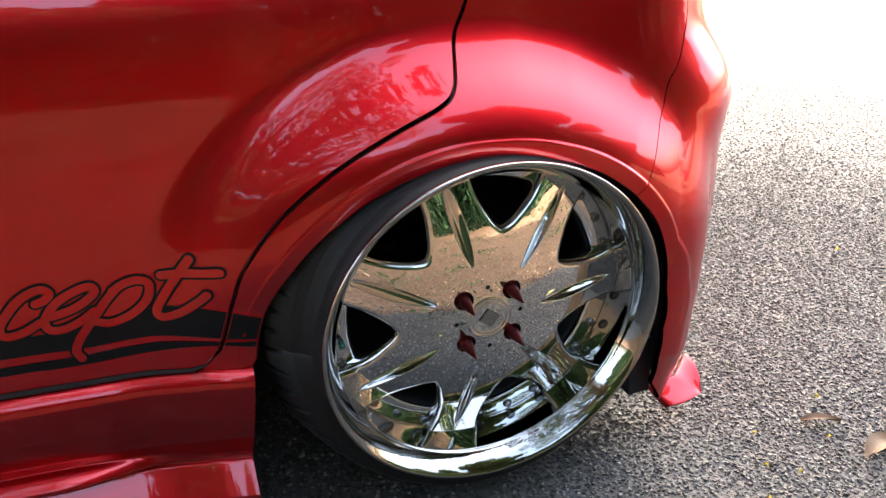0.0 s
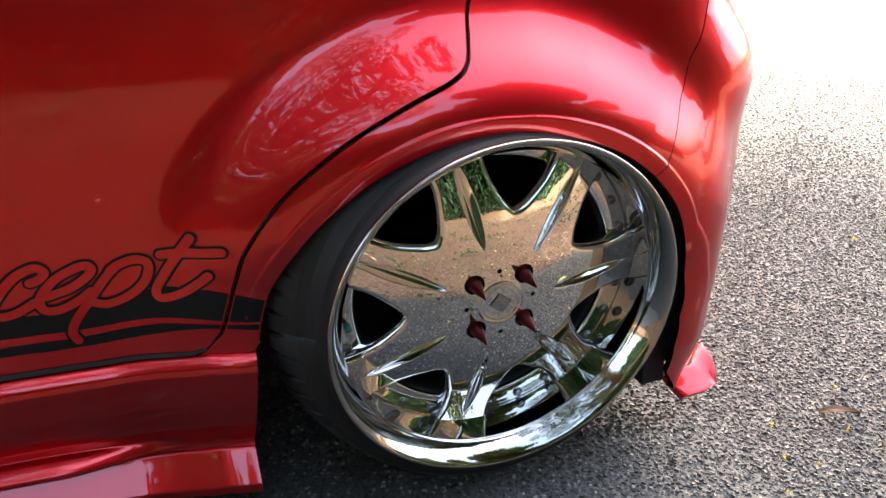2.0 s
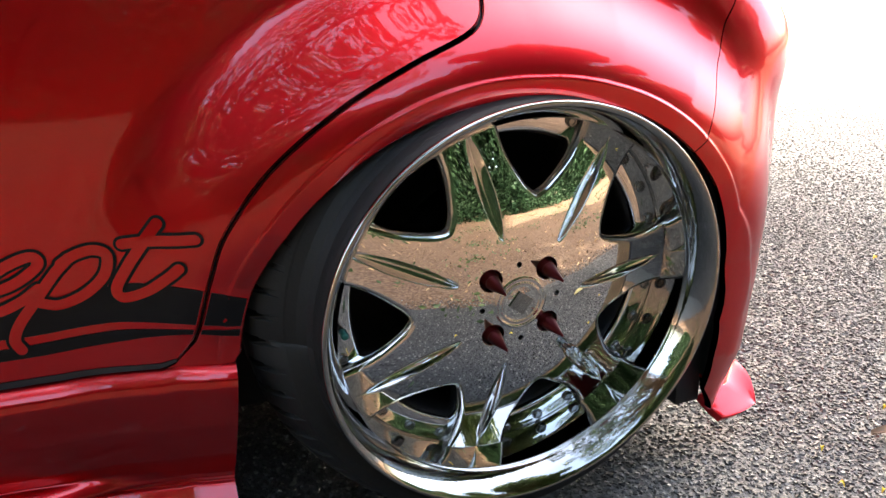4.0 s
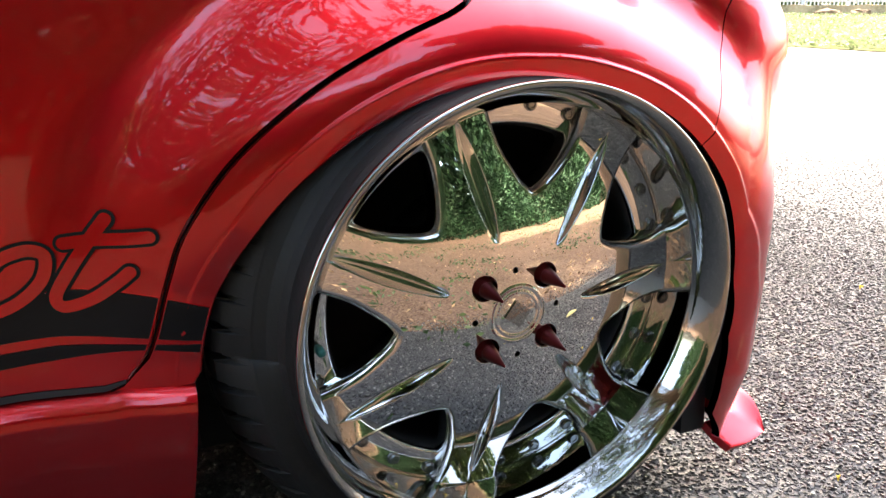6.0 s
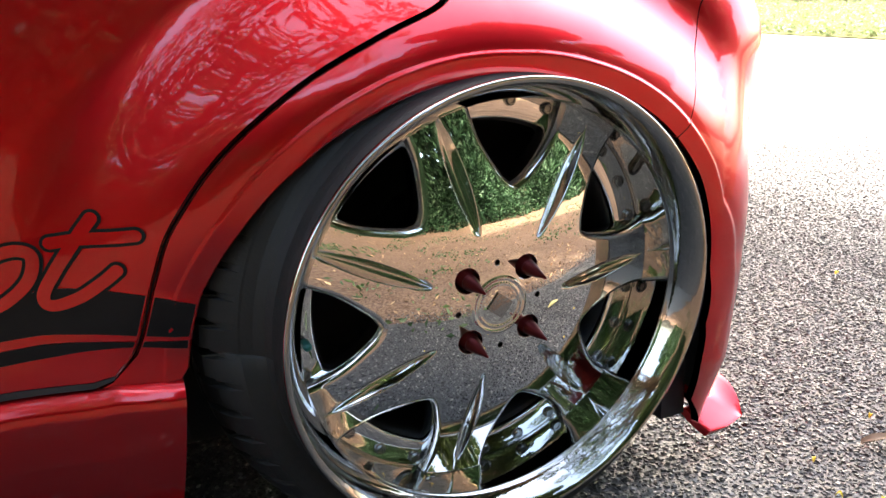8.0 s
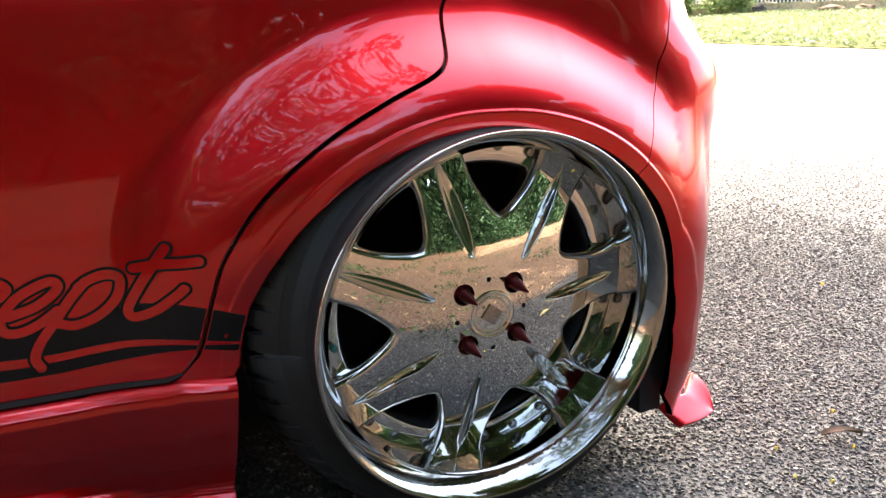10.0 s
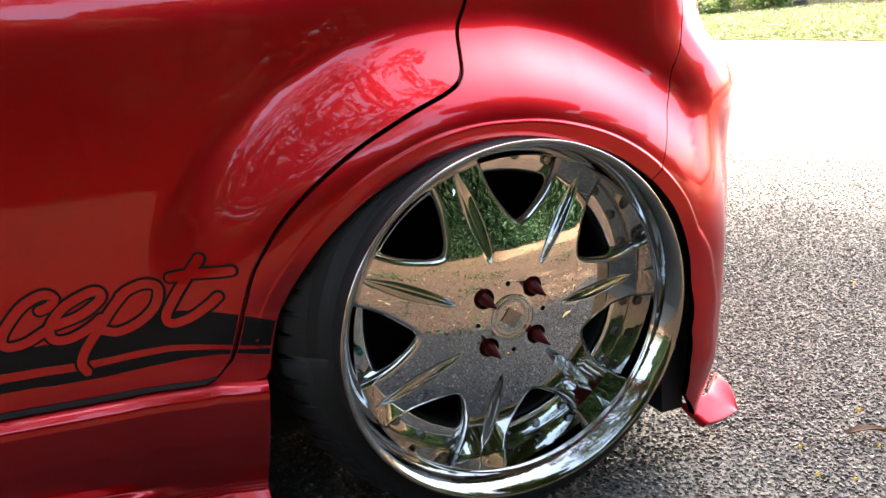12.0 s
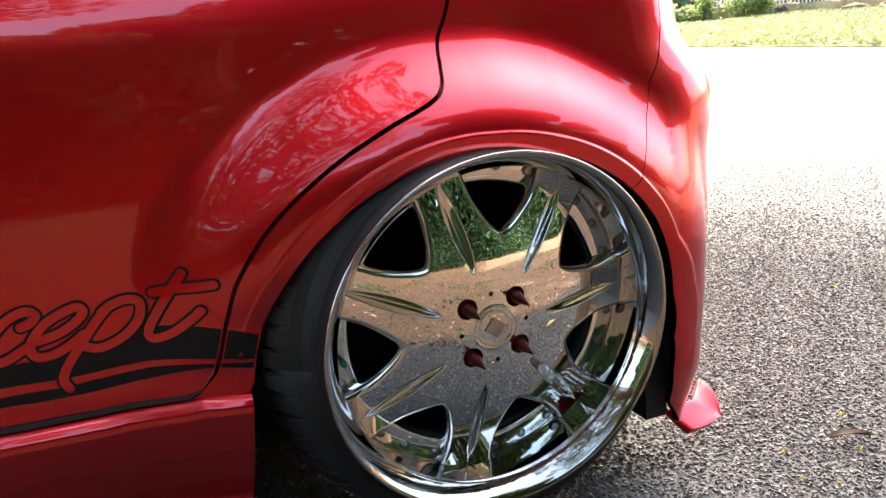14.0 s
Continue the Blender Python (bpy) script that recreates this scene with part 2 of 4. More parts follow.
edge = [(x, -0.58 + 0.035 * noise.noise((x * 3.1, 0, 0)) + 0.02 * noise.noise((x * 11, 4, 0))) for x in np.arange(-4, 8.05, 0.1)]
ground_sheet("ground", [(-900, -900), (900, -900), (900, 900), (-900, 900)], -0.012, DIRT, "brown bare earth with scattered dry leaves", "ground")
VERGE, VERGE_SLANT = 16.9, -1.6          # the grass begins where x + y reaches this


def verge_at(m):
    """Where x + y reaches the grass, by (x - y) / 2."""
    return VERGE + VERGE_SLANT * m


def bank_top(m):
    """The grass rises towards one end of the far wall."""
    return 0.02 + 0.13 * float(smoothstep(-1.6, 0.7, m))


ground_sheet("road", [(-60, -0.6)] + edge + [(9.0, -0.6)] + [(verge_at(m) / 2 + m, verge_at(m) / 2 - m) for m in (5.03, -10)] + [(-60, 60)], 0.0, ASPHALT, "grey coarse asphalt road surface", "road")
bm = bmesh.new()
rows = []
for k in (0.0, 0.04, 0.2, 0.4, 0.6, 0.8, 1.0, 2.6):
    row = []
    for m in np.arange(-10, 5.3, 0.75):
        n = verge_at(m) + (38.2 - verge_at(m)) * k
        row.append(bm.verts.new((n / 2 + m, n / 2 - m, 0.012 + 0.02 * min(1, k * 20) + bank_top(m) * min(k, 1) + (0.05 * noise.noise((k * 9, m * 0.6, 2)) if 0.1 < k < 1 else 0))))
    rows.append(row)
for r0, r1 in zip(rows, rows[1:]):
    for j in range(len(r0) - 1):
        bm.faces.new((r0[j], r1[j], r1[j + 1], r0[j + 1]))
bmesh.ops.recalc_face_normals(bm, faces=bm.faces)
tagged(part("grass_verge", bm, GRASS, None, "", False), "sunlit yellow-green mown grass verge", "grass", kind="structure")


def chip_bed(name, area, step, size, seed, reach):
    """Stones standing out of the asphalt, one joined mesh."""
    r = np.random.default_rng(seed)
    x0, x1, y0, y1 = area
    gx, gy = np.meshgrid(np.arange(x0, x1, step), np.arange(y0, y1, step))
    c = np.stack([gx.ravel(), gy.ravel()], 1) + r.uniform(-0.45, 0.45, (gx.size, 2)) * step
    d = np.hypot(c[:, 0] - 0.3, c[:, 1] + 0.2)
    keep = r.uniform(0, 1, len(c)) < np.clip((reach - d) / (0.45 * reach), 0, 1)
    keep &= r.uniform(0, 1, len(c)) < np.clip((c[:, 1] + 0.74) / 0.2, 0, 1) ** 1.5
    c, d = c[keep], d[keep]
    n = len(c)
    rad = size * r.uniform(0.55, 1.25, n)
    hgt = rad * r.uniform(0.25, 0.6, n) * np.clip(1.4 - d / 3.0, 0.35, 1)
    rot = r.uniform(0, 6.28, n)
    tilt = r.uniform(-0.35, 0.35, (n, 2))
    sunk = np.where(c[:, 1] < -0.57, 0.0105, 0.0)
    V = np.zeros((n, 8, 3))
    for k in range(4):
        a = rot + k * np.pi / 2 + r.uniform(-0.4, 0.4, n)
        rr = rad * r.uniform(0.75, 1.25, n)
        V[:, k, 0], V[:, k, 1], V[:, k, 2] = c[:, 0] + rr * np.cos(a), c[:, 1] + rr * np.sin(a), -0.0015 - sunk
        rt = rr * r.uniform(0.45, 0.8, n)
        V[:, 4 + k, 0], V[:, 4 + k, 1] = c[:, 0] + rt * np.cos(a + 0.2), c[:, 1] + rt * np.sin(a + 0.2)
        V[:, 4 + k, 2] = -sunk + hgt * (1 + tilt[:, 0] * np.cos(a) * 1.5 + tilt[:, 1] * np.sin(a) * 1.5)
    F = []
    base = np.arange(n)[:, None] * 8
    for q in ((0, 1, 5, 4), (1, 2, 6, 5), (2, 3, 7, 6), (3, 0, 4, 7), (4, 5, 6, 7)):
        F.append(base + np.array(q)[None])
    F = np.stack(F, 1).reshape(-1, 4)
    me = bpy.data.meshes.new(name)
    me.from_pydata(V.reshape(-1, 3).tolist(), [], F.tolist())
    me.materials.append(CHIPS)
    ob = new(name, me)
    return tagged(ob, "grey angular stones set in the asphalt", "asphalt stones", kind="stuff")


chip_bed("asphalt_stones", (-0.75, 1.7, -0.72, 1.2), 0.0076, 0.0043, 3, 2.2)
chip_bed("asphalt_stones", (0.4, 4.6, -0.46, 4.6), 0.0115, 0.0050, 4, 4.8)

# ---- the car: its side as a surface over (s, z), s running rearwards and round the corner ----
ARCH_C = (0.0, 0.27)
ANG = np.radians([-60, -30, -20, -10, 6, 31, 52, 71, 88, 102, 118, 135, 150, 163, 175, 200])
ARCH_R = np.array([0.39, 0.349, 0.318, 0.299, 0.291, 0.288, 0.281, 0.276, 0.275, 0.279, 0.284, 0.292, 0.303, 0.314, 0.318, 0.33])
FLARE = np.array([0.06, 0.074, 0.088, 0.091, 0.093, 0.108, 0.115, 0.112, 0.105, 0.098, 0.09, 0.078, 0.065, 0.045, 0.035, 0.03])
CORNER_Z = [0.10, 0.15, 0.22, 0.30, 0.35, 0.47, 0.565, 0.60, 0.63, 0.66, 0.95]
CORNER_X = [0.296, 0.298, 0.292, 0.292, 0.290, 0.292, 0.303, 0.290, 0.264, 0.248, 0.255]
CORNER_R = [0.06, 0.06, 0.06, 0.075, 0.085, 0.11, 0.12, 0.13, 0.15, 0.15, 0.15]


# the body's stance on its lowered springs: leaning in towards the roof
LEAN = Matrix(((0.97317, -0.02726, -0.00962, -0.00114), (0.00049, 0.94642, 0.04998, -0.02088), (0.0176, -0.03176, 0.97573, 0.02254), (0, 0, 0, 1)))
LEAN_TURN, LEAN_SHIFT = np.array(LEAN)[:3, :3], np.array(LEAN)[:3, 3]
CZ = np.linspace(0.0, 1.1, 441)
BELL = np.exp(-(np.arange(-16, 17) * 0.0025 / 0.014) ** 2 / 2)
CX = np.convolve(np.pad(np.interp(CZ, CORNER_Z, CORNER_X), 16, 'edge'), BELL / BELL.sum(), 'valid')
CR = np.convolve(np.pad(np.interp(CZ, CORNER_Z, CORNER_R), 16, 'edge'), BELL / BELL.sum(), 'valid')


def side_upright(s, z):
    s, z = np.asarray(s, float), np.asarray(z, float)
    x0, rc = np.interp(z, CZ, CX), np.interp(z, CZ, CR)
    dx, dz = np.minimum(s, x0 + 0.06) - ARCH_C[0], z - ARCH_C[1]
    r, th = np.hypot(dx, dz), np.arctan2(dz, dx)
    th = np.where(th < -np.pi / 2, th + 2 * np.pi, th)
    rho = r - np.interp(th, ANG, ARCH_R)
    wide = np.interp(th, np.radians([0, 45, 70, 90, 120, 150]), [0.095, 0.132, 0.150, 0.148, 0.148, 0.165])
    q = (rho - 0.016) / wide
    rest = np.interp(th, np.radians([-30, 0, 30]), [0.7, 0.62, 0.58]) * (1 - smoothstep(np.radians(35), np.radians(80), th))
    fall = rest + (1 - rest) * (0.5 + 0.5 * np.cos(np.pi * np.clip(q, 0, 1)))
    lip = 1 + 1.6 * (rho - 0.0215)
    g = 0.5 * (fall + lip - np.sqrt((fall - lip) ** 2 + 0.00004))
    g = g + 0.03 * (1 - smoothstep(0.0200, 0.0240, rho)) * smoothstep(-0.5, 0.2, th)
    h = g * np.interp(th, ANG, FLARE) - 0.12 * (z - 0.55) ** 2 - 2.6 * np.maximum(0, z - 0.70) ** 2
    phi = np.clip((s - x0) / rc, 0, 1.45)
    over = np.maximum(0, s - x0 - 1.45 * rc)
    x = np.minimum(s, x0) + (rc + h) * np.sin(phi) + over * np.cos(1.45)
    y = 0.075 + rc - (rc + h) * np.cos(phi) + over * np.sin(1.45)
    return np.stack([x, y, z], -1)


def side(s, z):
    return side_upright(s, z) @ LEAN_TURN.T + LEAN_SHIFT


def arch_point(deg, out=0.0):
    a = np.radians(deg)
    r = np.interp(a, ANG, ARCH_R) + out
    return (ARCH_C[0] + r * np.cos(a), ARCH_C[1] + r * np.sin(a))


car = tagged(new("car"), "red metallic hatchback with flared arches and chrome wheel", "car")

GAP = [(-0.364, 0.31), (-0.355, 0.332), (-0.339, 0.383), (-0.319, 0.432), (-0.271, 0.492), (-0.198, 0.547), (-0.123, 0.585), (-0.062, 0.609), (-0.039, 0.625), (-0.027, 0.650), (-0.015, 0.685), (0.004, 0.72), (0.03, 0.80), (0.06, 0.95)]
gap_line = smooth_line(GAP, 6)
SEAM = [(0.2065, 0.4650), (0.2200, 0.4780), (0.2340, 0.5050), (0.2610, 0.5500), (0.2750, 0.5710), (0.2880, 0.6070), (0.2950, 0.6260), (0.3030, 0.6560), (0.3130, 0.6950), (0.3250, 0.8000), (0.3280, 0.9500)]
seam_line = smooth_line(SEAM, 5)
G = 0.0027


def shifted(line, d):
    t = np.gradient(line, axis=0)
    t /= np.linalg.norm(t, axis=1)[:, None]
    return line + np.stack([-t[:, 1], t[:, 0]], 1) * d


LOW = [(-0.384, 0.290), (-0.402, 0.283), (-0.498, 0.281), (-0.622, 0.287), (-1.0, 0.30)]      # lower edge of the door
door_outline = list(shifted(gap_line, G)) + [(-1.0, 0.95)] + LOW[::-1]
door = panel("door", door_outline, side, PAINT, car, "deep red metallic rear door panel", 0.013)

CREASE = np.array([arch_point(a, o) for o in (0.006, 0.012, 0.017, 0.0195, 0.0207, 0.0220, 0.0233, 0.0245, 0.0275, 0.032) for a in np.arange(-20, 178, 0.8)])
arch_edge = [arch_point(a) for a in np.arange(177, 44.2, -1.5)]
quarter_outline = [(-0.326, 0.276)] + arch_edge + [tuple(p) for p in shifted(seam_line, 0.0008)] + [tuple(p) for p in shifted(gap_line, -G)[::-1]] + [(-0.386, 0.284), (-0.402, 0.276)]
quarter = panel("quarter_panel", quarter_outline, side, PAINT, car, "bulging red rear wing flared over the wheel", 0.008, 0.010, more=CREASE)

bumper_outline = [tuple(p) for p in shifted(seam_line, -0.0008)[::-1] if p[1] < 0.73] + [arch_point(a) for a in np.arange(42.4, -31, -1.5)] + [(0.322, 0.048), (0.75, 0.048), (0.75, 0.72)]
bumper = panel("rear_bumper", bumper_outline, side, PAINT, car, "red rear bumper corner with rounded edge", 0.009, 0.010, more=CREASE)
lamp_outline = [(0.325, 0.735), (0.75, 0.735), (0.75, 0.95), (0.337, 0.95)]
panel("tail_lamp", lamp_outline, side, LAMP_RED, car, "glossy red tail lamp lens", 0.012, 0.02)

# dark backing added behind the panel gaps so that they stay dark
back = panel("gap_backing", [(-0.37, 0.295), (-0.31, 0.50), (-0.15, 0.62), (-0.06, 0.66), (-0.02, 0.95), (0.09, 0.95), (0.02, 0.70), (0.0, 0.63), (-0.1, 0.56), (-0.22, 0.48), (-0.30, 0.37), (-0.33, 0.295)],
             side, LINER, car, "black backing sheet added behind the door gap", 0.02, 0.004, -0.012)

# black strip painted in for the dark gap below the door
panel("door_sill_gap_strip", [(x, z + w) for (x, z), w in zip(LOW, (0.0005, 0.0030, 0.0045, 0.005, 0.005))] + [(x, z - 0.003) for x, z in LOW[::-1]], side, LINER, car, "black strip painted in as the dark gap under the door", 0.012, 0.0005, 0.0009)


SKIRT_K = np.array([0, 0.02, 0.045, 0.075, 0.11, 0.30, 0.50, 0.60, 0.66, 0.70, 0.74, 0.76, 0.79, 0.97, 1.0])
SKIRT_OUT = np.array([0.004, -0.0035, -0.0105, -0.0150, -0.0160, -0.004, 0.011, 0.022, 0.027, 0.027, 0.034, 0.036, 0.031, -0.001, 0.001])
SKIRT_Z = np.array([0.0, -0.0015, -0.0060, -0.0130, -0.0220, -0.073, -0.120, -0.143, -0.155, -0.161, -0.168, -0.171, -0.174, -0.216, -0.229])
SKIRT_TOP = np.array([(-1.0, 0.2955), (-0.622, 0.2830), (-0.498, 0.2770), (-0.402, 0.2790), (-0.386, 0.2815), (-0.350, 0.2780), (-0.315, 0.2740)])


def skirt(s, t):
    """The side skirt's section: t runs from the top ledge under the door down to the lip."""
    top = np.interp(s, SKIRT_TOP[:, 0], SKIRT_TOP[:, 1])
    y = float(side_upright(min(s, -0.34), top)[1]) + np.interp(t, SKIRT_K, SKIRT_OUT)
    shelf = float(smoothstep(-0.41, -0.60, s))        # the upper shelf over the lip grows towards the front
    y -= shelf * 0.040 * math.exp(-((t - 0.68) / 0.055) ** 2)
    z = top + np.interp(t, SKIRT_K, SKIRT_Z) + 0.03 * max(0, -0.45 - s) * t + shelf * 0.012 * math.exp(-((t - 0.64) / 0.05) ** 2)
    return LEAN_TURN @ np.array([s, y, z]) + LEAN_SHIFT


bm = bmesh.new()
NS, NT = 110, 130
grid = []
for i in range(NS):
    row = []
    for j in range(NT):
        t = j / (NT - 1)
        xe = -0.324 - 0.016 * min(1, t / 0.7)
        row.append(bm.verts.new(skirt(-1.0 + (1.0 + xe) * i / (NS - 1), t)))
    grid.append(row)
for i in range(NS - 1):
    for j in range(NT - 1):
        bm.faces.new((grid[i][j], grid[i][j + 1], grid[i + 1][j + 1], grid[i + 1][j]))
inner = [bm.verts.new((v.co.x - 0.004, 0.16, v.co.z)) for v in grid[-1]]
rim_v = [bm.verts.new(v.co) for v in grid[-1]]
for j in range(NT - 1):
    bm.faces.new((rim_v[j], rim_v[j + 1], inner[j + 1], inner[j]))
low = [bm.verts.new((grid[i][-1].co.x, 0.16, grid[i][-1].co.z)) for i in range(NS)]
low_e = [bm.verts.new(grid[i][-1].co) for i in range(NS)]
for i in range(NS - 1):
    bm.faces.new((low_e[i], low[i], low[i + 1], low_e[i + 1]))
part("side_skirt", bm, PAINT, car, "red sculpted side skirt close to the ground")

# corner winglet under the bumper: a tray that turns up into a rounded fin
bm = bmesh.new()
A, B, C, D, E = (0.330, 0.0560, 0.0800), (0.3890, 0.0680, 0.0775), (0.4360, 0.1070, 0.0880), (0.4235, 0.0385, 0.0520), (0.3530, 0.0270, 0.0500)
tray, fin = [], []
for i in range(9):
    t = i / 8
    inner = Vector(A).lerp(Vector(B), t)
    outer = Vector(E).lerp(Vector(D), t) + Vector((0, -0.004 * math.sin(math.pi * t), -0.001 * math.sin(math.pi * t)))
    tray.append([inner.lerp(outer, k / 8) + Vector((0, 0, -0.0025 * math.sin(math.pi * k / 8))) for k in range(9)])
for k in range(9):
    u = k / 8
    foot = tray[8][k]
    edge_p = Vector(C).lerp(Vector(D) + Vector((0.0016, 0.001, 0.001)), u) + Vector((0.007, 0.0, 0.006)) * math.sin(math.pi * u)
    fin.append([foot.lerp(edge_p, j / 6) - Vector((0, 0, 0.002)) * math.sin(math.pi * j / 6) for j in range(7)])
rows = [list(r) for r in tray] + [[fin[k][j] for k in range(9)] for j in range(1, 7)]
upper = [[bm.verts.new(p) for p in r] for r in rows]
under = [[bm.verts.new(p + Vector((-0.003, 0.006, -0.009))) for p in r] for r in rows]
for a, b, c, d in zip(upper, upper[1:], under, under[1:]):
    for k in range(8):
        bm.faces.new((a[k], b[k], b[k + 1], a[k + 1]))
        bm.faces.new((c[k], c[k + 1], d[k + 1], d[k]))
    bm.faces.new((a[8], b[8], d[8], c[8]))
    bm.faces.new((a[0], c[0], d[0], b[0]))
for r, q in ((upper[0], under[0]), (upper[-1], under[-1])):
    for k in range(8):
        bm.faces.new((r[k], r[k + 1], q[k + 1], q[k]))
bmesh.ops.recalc_face_normals(bm, faces=bm.faces)
bmesh.ops.bevel(bm, geom=[e for e in bm.edges if e.calc_face_angle(0) > 0.9], offset=0.0016, segments=2, profile=0.5, affect='EDGES', clamp_overlap=True)
part("bumper_winglet", bm, PAINT, car, "small red winglet with an upturned fin under the bumper corner")

# black vinyl stripes and lettering on the flank
BAND_TOP = [(-0.299, 0.350), (-0.341, 0.366), (-0.38, 0.376), (-0.42, 0.381), (-0.461, 0.375), (-0.503, 0.366), (-0.555, 0.365), (-0.618, 0.368), (-1.0, 0.385)]
RED_TOP = [(-1.0, 0.352), (-0.624, 0.341), (-0.542, 0.336), (-0.502, 0.335), (-0.461, 0.337), (-0.427, 0.338), (-0.373, 0.332), (-0.310, 0.319)]
RED_BOT = [(-0.310, 0.315), (-0.374, 0.325), (-0.428, 0.329), (-0.463, 0.327), (-0.504, 0.325), (-0.544, 0.325), (-0.627, 0.329), (-1.0, 0.338)]
BAND_BOT = [(-1.0, 0.325), (-0.63, 0.317), (-0.567, 0.313), (-0.5, 0.311), (-0.444, 0.315), (-0.402, 0.319), (-0.361, 0.318), (-0.310, 0.306)]


def clip_to(line, s0, s1):
    """The part of a line between two values of s, with ends cut there."""
    line = np.array(line)
    order = line[np.argsort(line[:, 0])]
    mid = order[(order[:, 0] > s0) & (order[:, 0] < s1)]
    e = lambda s: (s, np.interp(s, order[:, 0], order[:, 1]))
    return [e(s0)] + [tuple(p) for p in mid] + [e(s1)]


def gap_at(z):
    return float(np.interp(z, gap_line[:, 1], gap_line[:, 0]))


def arch_at(z):
    """Where the arch's front edge lies at a height."""
    pts = np.array([arch_point(a) for a in np.arange(180, 120, -1.0)])
    return float(np.interp(z, pts[:, 1], pts[:, 0]))


def line_meets(line, bound):
    """The value of s at which a stripe's edge reaches a bound given over z."""
    line = np.array(smooth_line(line, 4))
    line = line[np.argsort(line[:, 0])]
    s_at = -0.34
    for _ in range(12):
        s_at = bound(np.interp(s_at, line[:, 0], line[:, 1]))
    return s_at


def strip(name, upper, lower, low_bound, high_bound, parent, label, up=0.0006):
    ends = [(-1.0 if low_bound is None else line_meets(l, low_bound), line_meets(l, high_bound)) for l in (upper, lower)]
    up_l, lo_l = (clip_to(smooth_line(l, 4), *e) for l, e in zip((upper, lower), ends))
    panel(name, up_l[::-1] + lo_l, side, BLACK_VINYL, parent, label, 0.012, 0.0005, up)


for owner, a, b in ((door, None, lambda z: gap_at(z) - 0.0042), (quarter, lambda z: gap_at(z) + 0.0042, lambda z: arch_at(z) - 0.002)):
    strip("broad_stripe", BAND_TOP, RED_TOP, a, b, owner, "glossy black vinyl stripe")
    strip("thin_stripe", RED_BOT, BAND_BOT, a, b, owner, "thin black vinyl stripe")


def stroke(name, lines, width, mat, parent, up, label=""):
    """Lettering strokes laid on the flank, round at the ends."""
    verts, norms, faces = [], [], []
    for k, line in enumerate(lines):
        p = smooth_line(line, 10)
        t = np.gradient(p, axis=0)
        t /= np.linalg.norm(t, axis=1)[:, None]
        nrm = np.stack([-t[:, 1], t[:, 0]], 1)
        n = len(p)
        k0 = len(verts)
        offs = np.linspace(-1, 1, 5)
        w = np.full(n, width / 2)
        ring = []
        cap = 5
        ext = [p[0] - t[0] * width / 2 * math.sin(a) for a in np.linspace(1.5, 0.2, cap)]
        ext2 = [p[-1] + t[-1] * width / 2 * math.sin(a) for a in np.linspace(0.2, 1.5, cap)]
        centre = np.vstack([ext, p, ext2])
        half = np.concatenate([[width / 2 * math.cos(a) for a in np.linspace(1.5, 0.2, cap)], w, [width / 2 * math.cos(a) for a in np.linspace(0.2, 1.5, cap)]])
        side_n = np.vstack([[nrm[0]] * cap, nrm, [nrm[-1]] * cap])
        for o in offs:
            q, m = lift(side, centre + side_n * (half * o)[:, None], up + k * 0.00008)
            verts += list(q)
            norms += list(m)
        c = len(centre)
        for j in range(len(offs) - 1):
            for i in range(c - 1):
                faces.append((k0 + j * c + i, k0 + j * c + i + 1, k0 + (j + 1) * c + i + 1, k0 + (j + 1) * c + i))
    return mesh_object(name, verts, faces, mat, parent, label, True, norms)


LETTERS = [
    ("letter_c", [[(-0.566, 0.409), (-0.556, 0.412), (-0.549, 0.420), (-0.559, 0.427), (-0.581, 0.419), (-0.601, 0.400), (-0.612, 0.383), (-0.607, 0.372), (-0.588, 0.373), (-0.566, 0.383)]]),
    ("letter_e", [[(-0.552, 0.388), (-0.523, 0.395), (-0.500, 0.410), (-0.502, 0.420), (-0.518, 0.418), (-0.543, 0.406), (-0.560, 0.386), (-0.558, 0.371), (-0.542, 0.368), (-0.521, 0.375), (-0.503, 0.386)]]),
    ("letter_p", [[(-0.530, 0.322), (-0.534, 0.334), (-0.527, 0.350), (-0.509, 0.372), (-0.487, 0.398), (-0.470, 0.414)],
                  [(-0.478, 0.409), (-0.464, 0.416), (-0.446, 0.419), (-0.434, 0.412), (-0.440, 0.391), (-0.461, 0.373), (-0.486, 0.365), (-0.503, 0.370)]]),
    ("letter_t", [[(-0.382, 0.443), (-0.396, 0.426), (-0.417, 0.398), (-0.430, 0.376), (-0.424, 0.366), (-0.401, 0.372), (-0.379, 0.386), (-0.368, 0.395)],
                  [(-0.418, 0.423), (-0.393, 0.425), (-0.367, 0.425), (-0.349, 0.426)]]),
    ("letter_n", [[(-0.668, 0.420), (-0.655, 0.433), (-0.648, 0.420), (-0.655, 0.395), (-0.645, 0.375), (-0.628, 0.376), (-0.612, 0.386)]]),
]
for nm, lines in LETTERS:
    edge = stroke(nm, lines, 0.0168, BLACK_VINYL, door, 0.0011, "black outline of a script letter")
    stroke("letter_fill", lines, 0.0108, PAINT, edge, 0.0017, "red inside of the letter")

# ---- wheel ----
TILT = 1.43
HUB = pose(0, 0, 0.3142, TILT, -1.44, 0)
DOME = 0.60
STEP = 360 / 7
SPOKE0, WINDOW0 = -49.2, -74.9
R_END = 0.2215


def groove_shape(u):
    return np.clip(4 * u * (1 - u), 0, 1) ** 0.75


